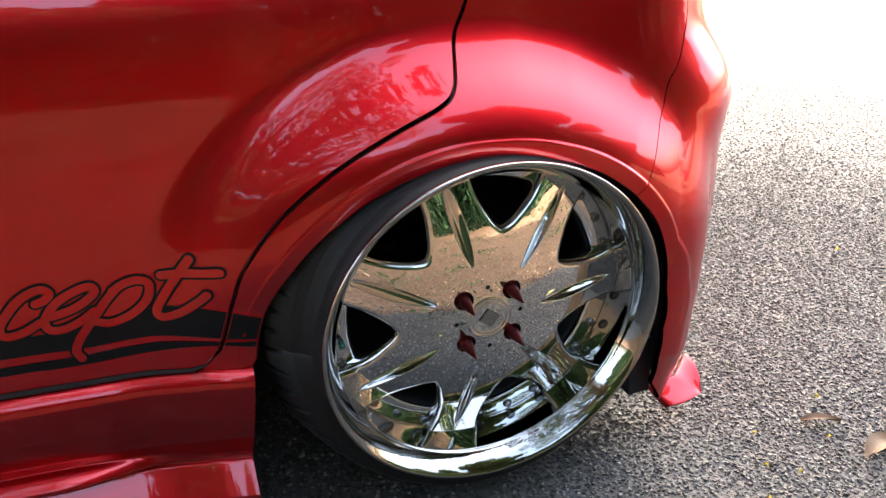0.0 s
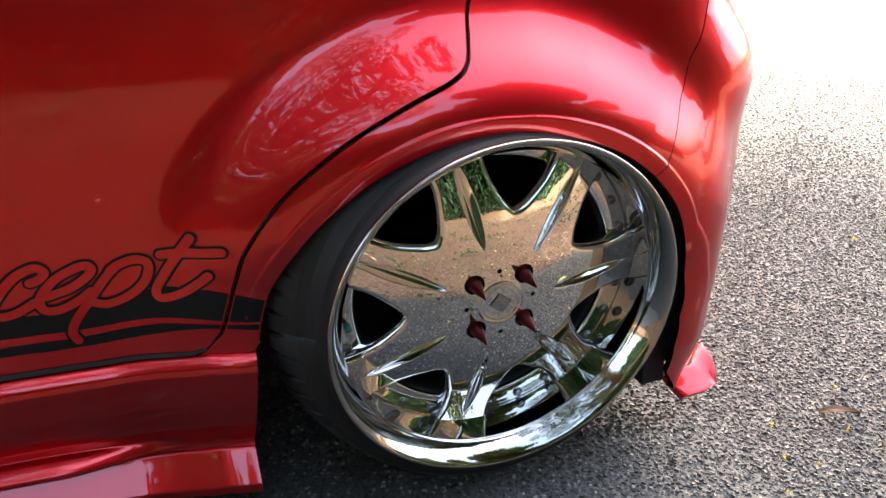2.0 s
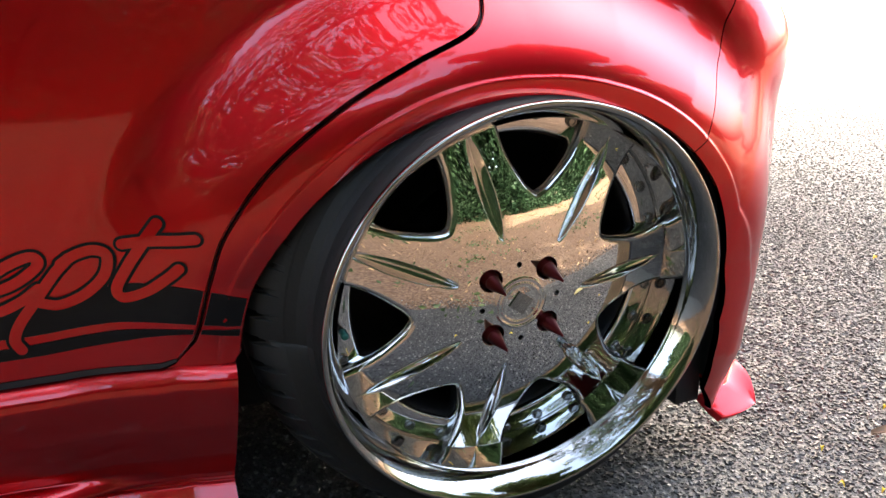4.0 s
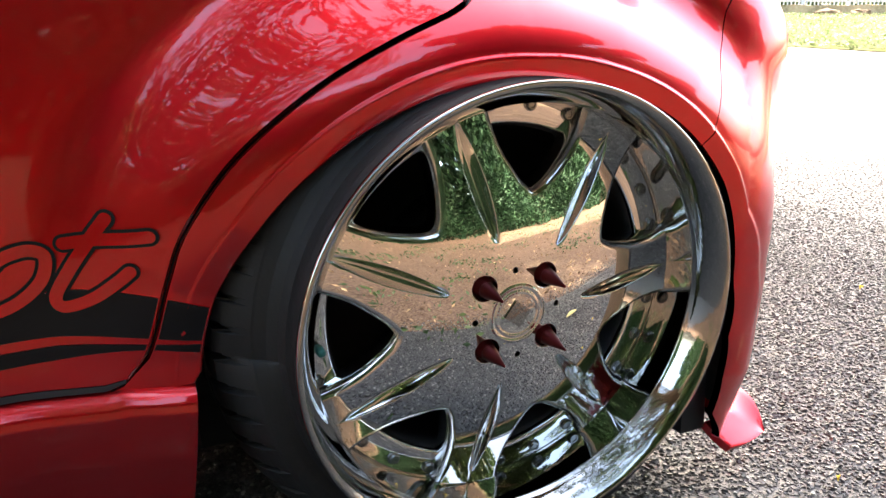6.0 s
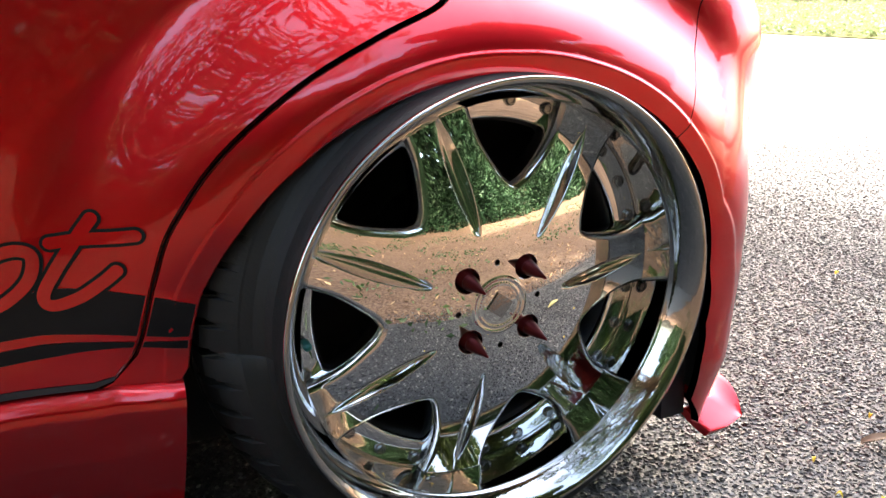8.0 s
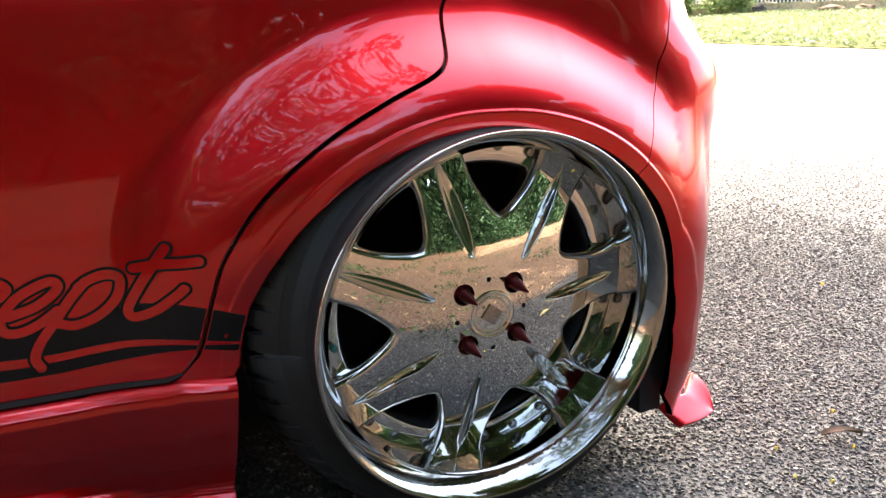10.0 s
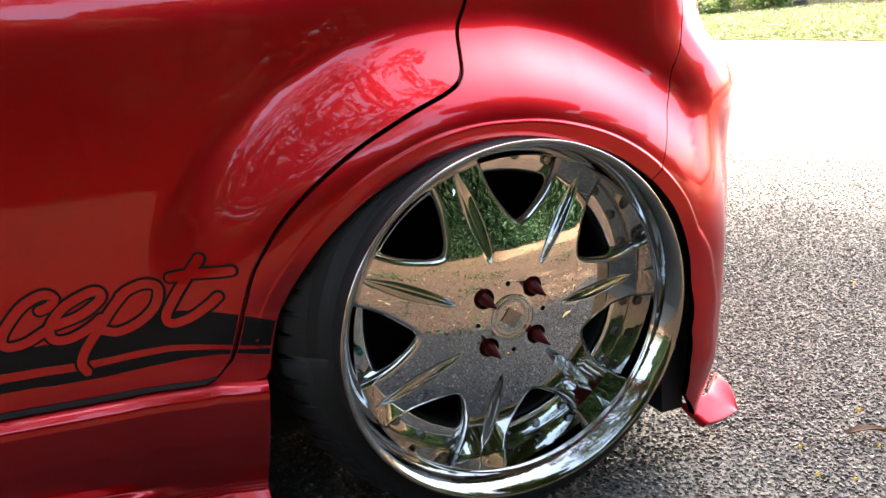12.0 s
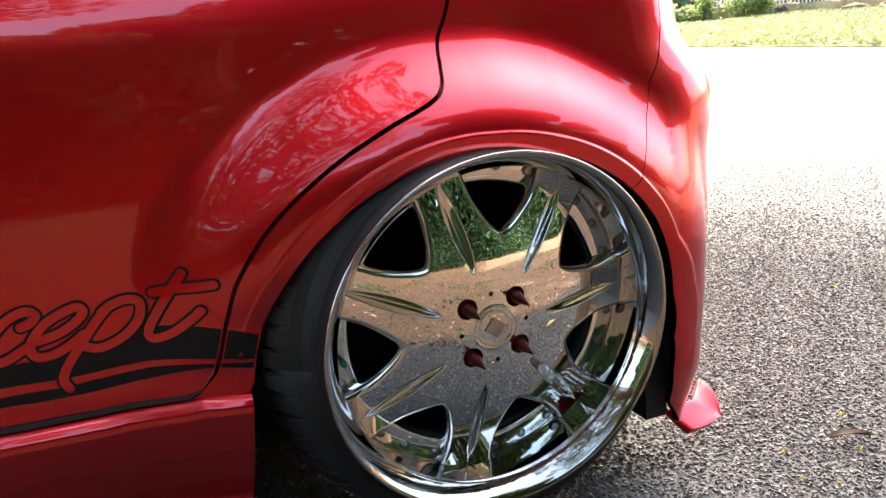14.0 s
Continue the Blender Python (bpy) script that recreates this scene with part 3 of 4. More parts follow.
def face_depth(x, z):
    """How far the wheel's face lies behind its middle: a dome with a long dimple in each spoke."""
    r = np.hypot(x, z)
    a = np.degrees(np.arctan2(z, x))
    d = np.where(r < 0.150, r * r / (2 * DOME), 0.150 ** 2 / (2 * DOME) + (r - 0.150) * 0.150 / DOME)
    k = (a - SPOKE0 + STEP / 2) % STEP - STEP / 2
    lat = r * np.sin(np.radians(k))
    u = np.clip((r - 0.082) / 0.124, 0, 1)
    w = 0.0098 * groove_shape(u) + 1e-6
    q = np.clip(np.abs(lat) / w, 0, 1)
    d = d + 0.0118 * groove_shape(u) * (1 - q ** 1.35)
    ridge = np.exp(-((np.hypot(x, z) - 0.0305) / 0.0016) ** 2) + np.exp(-((np.hypot(x, z) - 0.0245) / 0.0012) ** 2) * 0.8
    return d - 0.0012 * ridge


def polar(r, deg):
    return (r * math.cos(math.radians(deg)), r * math.sin(math.radians(deg)))


half_window = smooth_line([(0.1215, 0.0), (0.1245, 3.6), (0.134, 8.2), (0.152, 12.6), (0.172, 15.6), (0.195, 17.0), (0.212, 17.2), (R_END, 17.0)], 7)
star = []
star_edge = []
for k in range(7):
    c = WINDOW0 + k * STEP
    path = [polar(r, c - a) for r, a in half_window[::-1]] + [polar(r, c + a) for r, a in half_window[1:]]
    arc = [polar(R_END, c + 17.0 + (STEP - 34.0) * i / 14) for i in range(1, 14)]
    star += path + arc
    star_edge += [True] * len(path) + [False] * len(arc)
star = np.array(star)
star_edge = np.array(star_edge)
NUT_ANGLES = [47.5 + 90 * k for k in range(4)]
ring_of = lambda c, r, n: np.array([(c[0] + r * math.cos(a), c[1] + r * math.sin(a)) for a in np.linspace(0, 2 * math.pi, n, endpoint=False)])
nut_holes = [ring_of(polar(0.050, a), 0.0145, 40) for a in NUT_ANGLES]
small_holes = [ring_of(polar(0.048, a + 45), 0.0036, 20) for a in NUT_ANGLES]
extra = []
for r in np.concatenate([np.arange(0.002, 0.022, 0.004), np.arange(0.022, 0.034, 0.0008), np.arange(0.036, 0.082, 0.0035)]):
    n = max(6, int(2 * math.pi * r / 0.0035))
    extra += [polar(r, 360 * i / n) for i in range(n)]
for k in range(7):
    for u in np.linspace(0.004, 0.996, 70):
        r = 0.082 + 0.124 * u
        w = 0.0098 * float(groove_shape(np.array(u)))
        for q in np.linspace(-1.05, 1.05, 17):
            extra.append(polar(r, SPOKE0 + k * STEP + math.degrees(q * w / r)))
        half = r * math.radians(STEP / 2)
        for o in np.arange(w * 1.05 + 0.003, half - 0.0008, 0.0035):
            extra.append(polar(r, SPOKE0 + k * STEP + math.degrees(o / r)))
            extra.append(polar(r, SPOKE0 + k * STEP - math.degrees(o / r)))
co, faces, nb = fill_region(star, nut_holes + small_holes, 0.0016, np.array(extra))


def face_normals(x, z):
    e = 0.0004
    gx = (face_depth(x + e, z) - face_depth(x - e, z)) / (2 * e)
    gz = (face_depth(x, z + e) - face_depth(x, z - e)) / (2 * e)
    n = np.stack([gx, -np.ones_like(gx), gz], -1)
    return n / np.linalg.norm(n, axis=1)[:, None]


verts = list(np.stack([co[:, 0], face_depth(co[:, 0], co[:, 1]), co[:, 1]], -1))
norms = list(face_normals(co[:, 0], co[:, 1]))
f = []
for t0 in faces:
    t0 = tuple(t0)
    up = np.cross(verts[t0[1]] - verts[t0[0]], verts[t0[2]] - verts[t0[0]])[1]
    f.append(t0 if up < 0 else t0[::-1])


def rounded_edge(w, prof, outward_centre=None):
    """A rolled edge that turns back from the face along the loop w."""
    t = np.roll(w, -1, 0) - np.roll(w, 1, 0)
    t /= np.linalg.norm(t, axis=1)[:, None]
    inn = np.stack([t[:, 1], -t[:, 0]], 1)
    if outward_centre is not None:
        to = np.array(outward_centre) - w
        if np.mean(np.sum(inn * to, 1)) < 0:
            inn = -inn
    k0, cnt = len(verts), len(w)
    base = face_depth(w[:, 0], w[:, 1])
    fn = face_normals(w[:, 0], w[:, 1])
    for off, dep, lean in prof:
        q = w + inn * off
        verts.extend(np.stack([q[:, 0], base + dep, q[:, 1]], -1))
        m = np.stack([inn[:, 0], np.zeros(cnt), inn[:, 1]], -1) * lean + fn * math.sqrt(max(0, 1 - lean * lean))
        norms.extend(m / np.linalg.norm(m, axis=1)[:, None])
    for j in range(len(prof) - 1):
        for i in range(cnt):
            i2 = (i + 1) % cnt
            a, b, c = verts[k0 + j * cnt + i], verts[k0 + j * cnt + i2], verts[k0 + (j + 1) * cnt + i2]
            quad = (k0 + j * cnt + i, k0 + j * cnt + i2, k0 + (j + 1) * cnt + i2, k0 + (j + 1) * cnt + i)
            nn = np.cross(b - a, c - a)
            f.append(quad if np.dot(nn, norms[k0 + j * cnt + i] + norms[k0 + (j + 1) * cnt + i]) > 0 else quad[::-1])


rounded_edge(star, [(0, 0, 0.0), (0.0026, 0.0006, 0.28), (0.0050, 0.0021, 0.55), (0.0069, 0.0046, 0.78), (0.0081, 0.0080, 0.93), (0.0087, 0.0120, 0.99), (0.0089, 0.030, 1.0)])
for a, h in zip(NUT_ANGLES, nut_holes):
    rounded_edge(h, [(0, 0, 0.0), (0.0006, 0.0003, 0.6), (0.0009, 0.0012, 1.0), (0.0010, 0.022, 1.0)], polar(0.050, a))
for a, h in zip(NUT_ANGLES, small_holes):
    rounded_edge(h, [(0, 0, 0.0), (0.0003, 0.0002, 0.6), (0.0005, 0.0006, 1.0), (0.0006, 0.012, 1.0)], polar(0.048, a + 45))
wheel = mesh_object("wheel", verts, f, CHROME, car, "mirror-chrome seven-spoke wheel with deep dish", True, norms)
wheel.matrix_basis = HUB

# hub emblem, a plain lozenge shape pressed into the cap
bm = bmesh.new()
bmesh.ops.create_cube(bm, size=1, matrix=Matrix.Translation((0, -0.0004, 0)) @ Matrix.Rotation(radians(38), 4, 'Y') @ Matrix.Diagonal((0.0235, 0.0022, 0.0215, 1)))
bmesh.ops.bevel(bm, geom=bm.edges[:], offset=0.0006, segments=2, affect='EDGES')
part("hub_emblem", bm, LIP_CHROME, wheel, "small plain lozenge emblem", False)

v, fc = revolve([(0.2200, -0.0085), (0.2192, -0.0098), (0.2194, -0.0112), (0.2204, -0.0122),
                 (0.2222, -0.0165), (0.2252, -0.0232), (0.2290, -0.0300), (0.2330, -0.0362), (0.2368, -0.0410), (0.2396, -0.0436), (0.2418, -0.0445), (0.2433, -0.0440), (0.2441, -0.0424), (0.2443, -0.039), (0.2432, -0.035), (0.236, -0.030)], 256)
mesh_object("dish", v, fc, LIP_CHROME, wheel, "polished deep chrome lip")
v, fc = revolve([(0.190, 0.0570), (0.190, 0.0518), (0.1908, 0.0506), (0.1922, 0.0500), (0.2192, 0.0500), (0.2208, 0.0504), (0.2216, 0.0512), (0.2216, 0.054)], 256)
mesh_object("rivet_ring", v, fc, CHROME, wheel, "bright chrome ring that carries the rivets")
v, fc = revolve([(0.2216, 0.054), (0.2226, 0.0538), (0.2224, 0.046), (0.2216, 0.030), (0.2208, 0.0), (0.2201, -0.0083)], 256)
mesh_object("dish_wall", v, fc, WALL_CHROME, wheel, "mirror-bright wall of the deep dish")
v, fc = revolve([(0.190, 0.0570), (0.186, 0.062), (0.200, 0.12), (0.212, 0.20), (0.234, 0.235)], 96)
mesh_object("barrel", v, fc, LINER, wheel, "black inner barrel")
# dark cylinder added behind the face to block the view through the windows
v, fc = revolve([(0.001, 0.052), (0.10, 0.054), (0.105, 0.07), (0.105, 0.15), (0.001, 0.152)], 64)
mesh_object("brake_stand_in", v, fc, LINER, wheel, "black stand-in for the brake, blocking the view past the hub")


def rivet_mesh():
    pr = [(0.0074, 0.0), (0.0074, -0.0010), (0.0062, -0.0013), (0.0060, -0.0040), (0.0050, -0.0052), (0.0034, -0.0052), (0.0028, -0.0040), (0.0001, -0.0040)]
    v, fc = revolve(pr, 12)
    me = bpy.data.meshes.new("rivet")
    me.from_pydata([tuple(p) for p in v], [], fc)
    me.materials.append(RIVET)
    return me


rivet = rivet_mesh()
for k in range(28):
    x, z = polar(0.2104, -87.8 + k * 360 / 28)
    ob = new("rivet", rivet)
    ob.parent = wheel
    ob.matrix_basis = pose(x, 0.0500, z)

# tyre valve with its teal cap, set in the ring between two rivets
VALVE_GREEN = material("teal_plastic", (0.02, 0.13, 0.12), 0.35, gloss=0.4, vary=[(120, (0.03, 0.17, 0.15), 0.5)])
vx, vz = polar(0.2033, 183.7)
v, fc = revolve([(0.0001, -0.012), (0.0030, -0.0115), (0.0030, 0.0), (0.0042, 0.002)], 14)
valve = mesh_object("valve_stem", v, fc, DARK_STEEL, wheel, "dark metal tyre valve")
valve.matrix_basis = pose(vx, 0.0500, vz)
v, fc = revolve([(0.0001, -0.0250), (0.0030, -0.0246), (0.0044, -0.0230), (0.0046, -0.0105), (0.0040, -0.0098)], 14)
mesh_object("valve_cap", v, fc, VALVE_GREEN, valve, "teal plastic valve cap")

# spiked wheel nuts
v, fc = revolve([(0.0001, -0.0385), (0.0012, -0.0370), (0.0018, -0.0340), (0.0072, -0.0120), (0.0084, -0.0060), (0.0086, -0.0035), (0.0082, -0.0020), (0.0096, -0.0005), (0.0102, 0.004), (0.0116, 0.0055), (0.0120, 0.011), (0.0120, 0.020)], 24)
spike = bpy.data.meshes.new("spiked_nut")
spike.from_pydata([tuple(p) for p in v], [], fc)
spike.materials.append(NUT_RED)
spike.polygons.foreach_set("use_smooth", [True] * len(spike.polygons))
v, fc = revolve([(0.0001, 0.0175), (0.0156, 0.0175)], 24)
cup = bpy.data.meshes.new("nut_seat")
cup.from_pydata([tuple(p) for p in v], [], fc)
cup.materials.append(NUT_RED)
for a in NUT_ANGLES:
    x, z = polar(0.050, a)
    ob = tagged(new("spiked_nut", spike), "dark red pointed wheel nut")
    ob.parent, ob.matrix_basis = wheel, pose(x, 0.002, z)
    seat = new("nut_seat", cup)
    seat.parent, seat.matrix_basis = wheel, pose(x, 0.002, z)

# tyre
prof = [(0.234, -0.034), (0.2405, -0.0315), (0.2430, -0.0220), (0.2455, -0.0080), (0.2500, 0.002), (0.258, 0.0105), (0.2670, 0.0170), (0.2690, 0.018), (0.272, 0.0205), (0.282, 0.0290), (0.2905, 0.036), (0.297, 0.044), (0.3003, 0.055), (0.302, 0.070),
        (0.297, 0.072), (0.297, 0.080), (0.303, 0.082), (0.304, 0.115), (0.2985, 0.118), (0.2985, 0.128), (0.304, 0.131), (0.303, 0.170), (0.300, 0.193), (0.29, 0.21), (0.26, 0.225), (0.234, 0.235)]
prof = [(r0 + max(0, r0 - 0.25) * 0.10, y0) for r0, y0 in prof]
n = 1080
v, fc = revolve(prof, n)
v = v.reshape(n, len(prof), 3)
for i in range(n):
    for j in range(9, 14):
        lead = (0, 0, 1, 1, 2)[j - 9]
        if (i + lead) % 18 < 4:
            k = 1 - (0.003, 0.0075, 0.010, 0.011, 0.011)[j - 9] / prof[j][0]
            v[i, j, 0] *= k
            v[i, j, 2] *= k
for i in range(n):                     # the loaded sidewall bulges towards the ground
    load = max(0.0, -math.sin(2 * math.pi * i / n)) ** 0.6
    for j in range(2, 11):
        v[i, j, 1] -= 0.046 * load * max(0.0, math.sin(math.pi * (prof[j][0] - 0.240) / (0.2995 - 0.240))) ** 0.8
mesh_object("tyre", v.reshape(-1, 3), fc, RUBBER, wheel, "low-profile black rubber tyre with blocky tread", False)

# wheel arch liner, inner wing and floor pan
bm = bmesh.new()
pts = np.array([arch_point(a, 0.004) for a in np.arange(192, -30, -4)])
lip_pts = side(pts[:, 0], pts[:, 1])
rings = [[bm.verts.new((p[0], p[1] + 0.007, p[2])) for p in lip_pts]]
rings += [[bm.verts.new((p[0] * k, yy, 0.30 + (p[2] - 0.30) * k)) for p in lip_pts] for yy, k in ((0.10, 1.1), (0.32, 1.12))]
for u, v in zip(rings, rings[1:]):
    for i in range(len(u) - 1):
        bm.faces.new((u[i], v[i], v[i + 1], u[i + 1]))
rings[1] = rings[2]
# back wall carried low to the road, added to keep the wheel windows dark
bm.faces.new(rings[1] + [bm.verts.new((0.30, 0.32, 0.05)), bm.verts.new((-0.33, 0.32, 0.05))])
part("wheel_arch_liner", bm, LINER, car, "black wheel arch lining with an added back wall", False)
bm = bmesh.new()
# second and third boxes are added under the bumper to block light
for lo, hi in (((-1.0, 0.13, 0.16), (-0.34, 1.55, 0.20)), ((0.325, 0.15, 0.075), (0.40, 1.5, 0.11)), ((0.290, 0.066, 0.056), (0.330, 0.34, 0.16)), ((-0.36, 0.32, 0.26), (0.42, 1.25, 0.30))):
    bmesh.ops.create_cube(bm, size=1, matrix=Matrix.Translation([(a + b) / 2 for a, b in zip(lo, hi)]) @ Matrix.Diagonal([b - a for a, b in zip(lo, hi)] + [1]))
bm.transform(LEAN)
part("floor_pan", bm, LINER, car, "black underbody with boxes added to block light", False)
# the unseen rest of the shell, closed so no light leaks underneath
bm = bmesh.new()
sec = [(0.27, 0.94), (0.40, 1.30), (0.50, 1.42), (1.25, 1.42), (1.36, 1.30), (1.56, 0.94), (1.58, 0.06)]
ends = [[bm.verts.new((x, y, z)) for y, z in sec] for x in (-1.0, 0.30)]
for a, b in zip(zip(ends[0], ends[1]), zip(ends[0][1:], ends[1][1:])):
    bm.faces.new((a[0], b[0], b[1], a[1]))
bm.faces.new([bm.verts.new((-1.0, y, z)) for y, z in sec] + [bm.verts.new((-1.0, 0.13, 0.06))])
tail = [bm.verts.new((0.36, y, z)) for y, z in ((0.30, 0.10), (0.30, 0.94), (1.56, 0.94), (1.58, 0.10))]
bm.faces.new(tail)
bm.faces.new([ends[1][0], ends[1][1], ends[1][2], ends[1][3], ends[1][4], ends[1][5], tail[2], tail[1]])
part("body_shell", bm, PAINT, car, "plain red upper bodywork and tail", False)

# ---- out-of-view plants behind the camera, over the car and beyond it ----
def leaf_cloud(name, centres, size, seed, mat, parent=None):
    """Many small folded leaves round the given centres, one mesh."""
    r = np.random.default_rng(seed)
    n = len(centres)
    d1 = r.normal(size=(n, 3))
    d1[:, 2] *= 0.6
    d1 /= np.linalg.norm(d1, axis=1)[:, None]
    d2 = np.cross(d1, r.normal(size=(n, 3)))
    d2 /= np.linalg.norm(d2, axis=1)[:, None]
    d3 = np.cross(d1, d2)
    ln = size * r.uniform(0.7, 1.3, n)[:, None]
    V = np.stack([centres - d1 * ln * 0.5, centres + d2 * ln * 0.24 + d3 * ln * 0.08, centres + d1 * ln * 0.5, centres - d2 * ln * 0.24 + d3 * ln * 0.08], 1)
    b = np.arange(n)[:, None] * 4
    F = np.concatenate([b + np.array((0, 1, 2))[None], b + np.array((0, 2, 3))[None]], 1).reshape(-1, 3)
    me = bpy.data.meshes.new(name)
    me.from_pydata(V.reshape(-1, 3).tolist(), [], F.tolist())
    me.materials.append(mat)
    ob = new(name, me)
    if parent:
        ob.parent = parent
    return ob


def limb(bm, a, b, r0, r1, n=9):
    a, b = Vector(a), Vector(b)
    q = (b - a).to_track_quat('Z', 'Y')
    rings = []
    for i in range(5):
        t = i / 4
        c = a.lerp(b, t) + Vector((noise.noise(a * 3 + Vector((t * 4, 0, 0))), noise.noise(b * 3 + Vector((0, t * 4, 0))), 0)) * 0.25 * math.sin(t * math.pi)
        rad = r0 + (r1 - r0) * t
        rings.append([bm.verts.new(c + q @ Vector((rad * math.cos(k * 6.2832 / n), rad * math.sin(k * 6.2832 / n), 0))) for k in range(n)])
    for u, v in zip(rings, rings[1:]):
        for k in range(n):
            bm.faces.new((u[k], u[(k + 1) % n], v[(k + 1) % n], v[k]))


def tree(base, clumps, seed, leaves, size):
    """A trunk, limbs to each clump of the crown, and the crown's leaves."""
    t = tagged(new("tree"), "broad tree out of view with dense dark green crown", "tree", "shade trees")
    t.location = base
    base = Vector(base)
    bm = bmesh.new()
    fork = Vector((0.1, 0.2, 2.6))
    limb(bm, (0, 0, -0.1), fork, 0.24, 0.17, 12)
    part("trunk", bm, BARK, t, "grey-brown bark trunk")
    bm = bmesh.new()
    for c, rad in clumps:
        limb(bm, fork, Vector(c) - base, 0.09, 0.02, 7)
    part("limbs", bm, BARK, t, "spreading limbs")
    r = np.random.default_rng(seed)
    pts = []
    for c, rad in clumps:
        n = int(leaves * rad * rad)
        p = r.normal(size=(n, 3))
        p /= np.linalg.norm(p, axis=1)[:, None]
        p *= (r.uniform(0.25, 1.0, n) ** 0.5)[:, None]
        twig = np.floor(p * 4) / 4
        p = p + 0.18 * (twig - p)
        pts.append(np.array(c) - np.array(base) + p * np.array([rad, rad, rad * 0.55]))
    tagged(leaf_cloud("crown", np.concatenate(pts), size, seed, LEAVES, t), "dense green leaves", kind="stuff")
    return t


def crown_clumps(area, step, z0, z1, radius, seed):
    r = random.Random(seed)
    out = []
    x0, x1, y0, y1 = area
    x = x0
    while x <= x1:
        y = y0
        while y <= y1:
            out.append(((x + r.uniform(-0.5, 0.5), y + r.uniform(-0.5, 0.5), r.uniform(z0, z1)), radius * r.uniform(0.75, 1.2)))
            y += step
        x += step
    return out


tree((-5.2, -3.4, 0), crown_clumps((-8.0, -1.2, -4.0, 3.4), 1.6, 4.2, 5.8, 1.15, 2) + crown_clumps((0.2, 0.6, -2.0, 2.6), 1.5, 5.0, 6.0, 0.55, 7), 11, 720, 0.16)
# unseen tree added beyond the car, its crown placed to block the sun
tree((3.6, 8.6, 0), crown_clumps((-1.5, 5.4, 4.6, 9.2), 1.5, 5.2, 7.2, 1.35, 4) + crown_clumps((0.8, 6.6, 4.6, 9.0), 1.5, 8.4, 10.4, 1.35, 6) + crown_clumps((1.8, 5.4, 9.8, 10.2), 1.4, 5.4, 6.8, 1.2, 8) + crown_clumps((5.9, 6.2, 6.4, 9.8), 1.5, 5.4, 6.8, 1.1, 10), 12, 1000, 0.22)
for k, x in enumerate((-7.5, -3.6, 0.4, 4.6, 9.0)):
    low = crown_clumps((x - 1.7, x + 1.7, -7.6, -4.6), 1.6, 2.8, 5.0, 1.35, 30 + k)
    high = [] if k in (1, 2) else crown_clumps((x - 1.5, x + 1.5, -7.4, -4.9), 1.6, 5.8, 8.2, 1.35, 50 + k)
    over = crown_clumps((1.6, 4.4, -5.6, -2.6), 1.1, 5.2, 7.2, 1.1, 9) if k == 3 else []
    tree((x, -6.4, 0), low + high + over, 80 + k, (1200, 1200, 1700, 2000, 1200)[k], 0.20)

r = np.random.default_rng(21)
n = 80000
hx = r.uniform(-9, 14, n)
hy = -5.4 - 1.5 * r.uniform(0, 1, n) ** 1.6
top = 2.7 + 0.5 * np.sin(hx * 1.3) + 0.35 * np.sin(hx * 3.7 + 1)
hz = r.uniform(0.0, 1.0, n) * top
bulge = 0.28 * np.sin(hx * 2.1 + hz * 2) + 0.18 * np.sin(hx * 5.3 - hz * 3.1)
tagged(leaf_cloud("hedge", np.stack([hx, hy + bulge, hz], 1), 0.11, 22, HEDGE_LEAVES), "tall dense dark green hedge along the verge", "hedge", kind="stuff")

# out-of-view leaf backing, added to close sky gaps behind hedge and trees
n = 60000
hx = r.uniform(-16, 18, n)
hz = r.uniform(0, 1, n) * (6.4 + 1.2 * np.sin(hx * 0.9))
hy = -8.6 - 1.6 * r.uniform(0, 1, n) + 0.5 * np.sin(hx * 1.7 + hz) + 0.5 * np.maximum(0, -hx - 7)
tagged(leaf_cloud("thicket", np.stack([hx, hy, hz], 1), 0.42, 23, HEDGE_LEAVES), "dark dense thicket added out of view behind the shade trees", "thicket", kind="stuff")

# ---- far side of the road: low wall, fence, shrubs ----
WALL_A, WALL_B = Vector((27.1, 11.1, 0.06)), Vector((11.1, 27.1, 0.06))
along = (WALL_B - WALL_A)
bm = bmesh.new()
back = Vector((0.35, 0.2, 0))
pts = []
for i in range(61):
    p = WALL_A + along * (i / 60)
    j = 0.05 * noise.noise((i * 0.7, 3, 1))
    pts.append([bm.verts.new(p + Vector((j, j, -0.3))), bm.verts.new(p + Vector((j, j, 0.40 + j))), bm.verts.new(p + back + Vector((0, 0, 0.40 + j))), bm.verts.new(p + back + Vector((0, 0, -0.3)))])
for a, b in zip(pts, pts[1:]):
    for k in range(3):
        bm.faces.new((a[k], b[k], b[k + 1], a[k + 1]))
tagged(part("low_wall", bm, WALL_STONE, None, "", False), "low mossy stone wall beyond the grass", "wall", kind="structure")
fence = tagged(new("fence"), "grey metal picket fence on the low wall", "fence")
picket = bpy.data.meshes.new("picket")
bm = bmesh.new()
bmesh.ops.create_cube(bm, size=1, matrix=Matrix.Translation((0, 0, 0.6)) @ Matrix.Diagonal((0.03, 0.03, 1.2, 1)))
bm.to_mesh(picket)
bm.free()
picket.materials.append(FENCE_GREY)
post = bpy.data.meshes.new("post")
bm = bmesh.new()
bmesh.ops.create_cube(bm, size=1, matrix=Matrix.Translation((0, 0, 0.7)) @ Matrix.Diagonal((0.09, 0.09, 1.4, 1)))
bm.to_mesh(post)
bm.free()
post.materials.append(FENCE_GREY)
length = along.length
for i in range(int(13.5 / 0.11)):
    p = WALL_A + along * (i * 0.11 / length) + Vector((0.15, 0.1, 0.39))
    ob = new("post" if i % 22 == 0 else "picket", post if i % 22 == 0 else picket)
    ob.parent, ob.location = fence, p
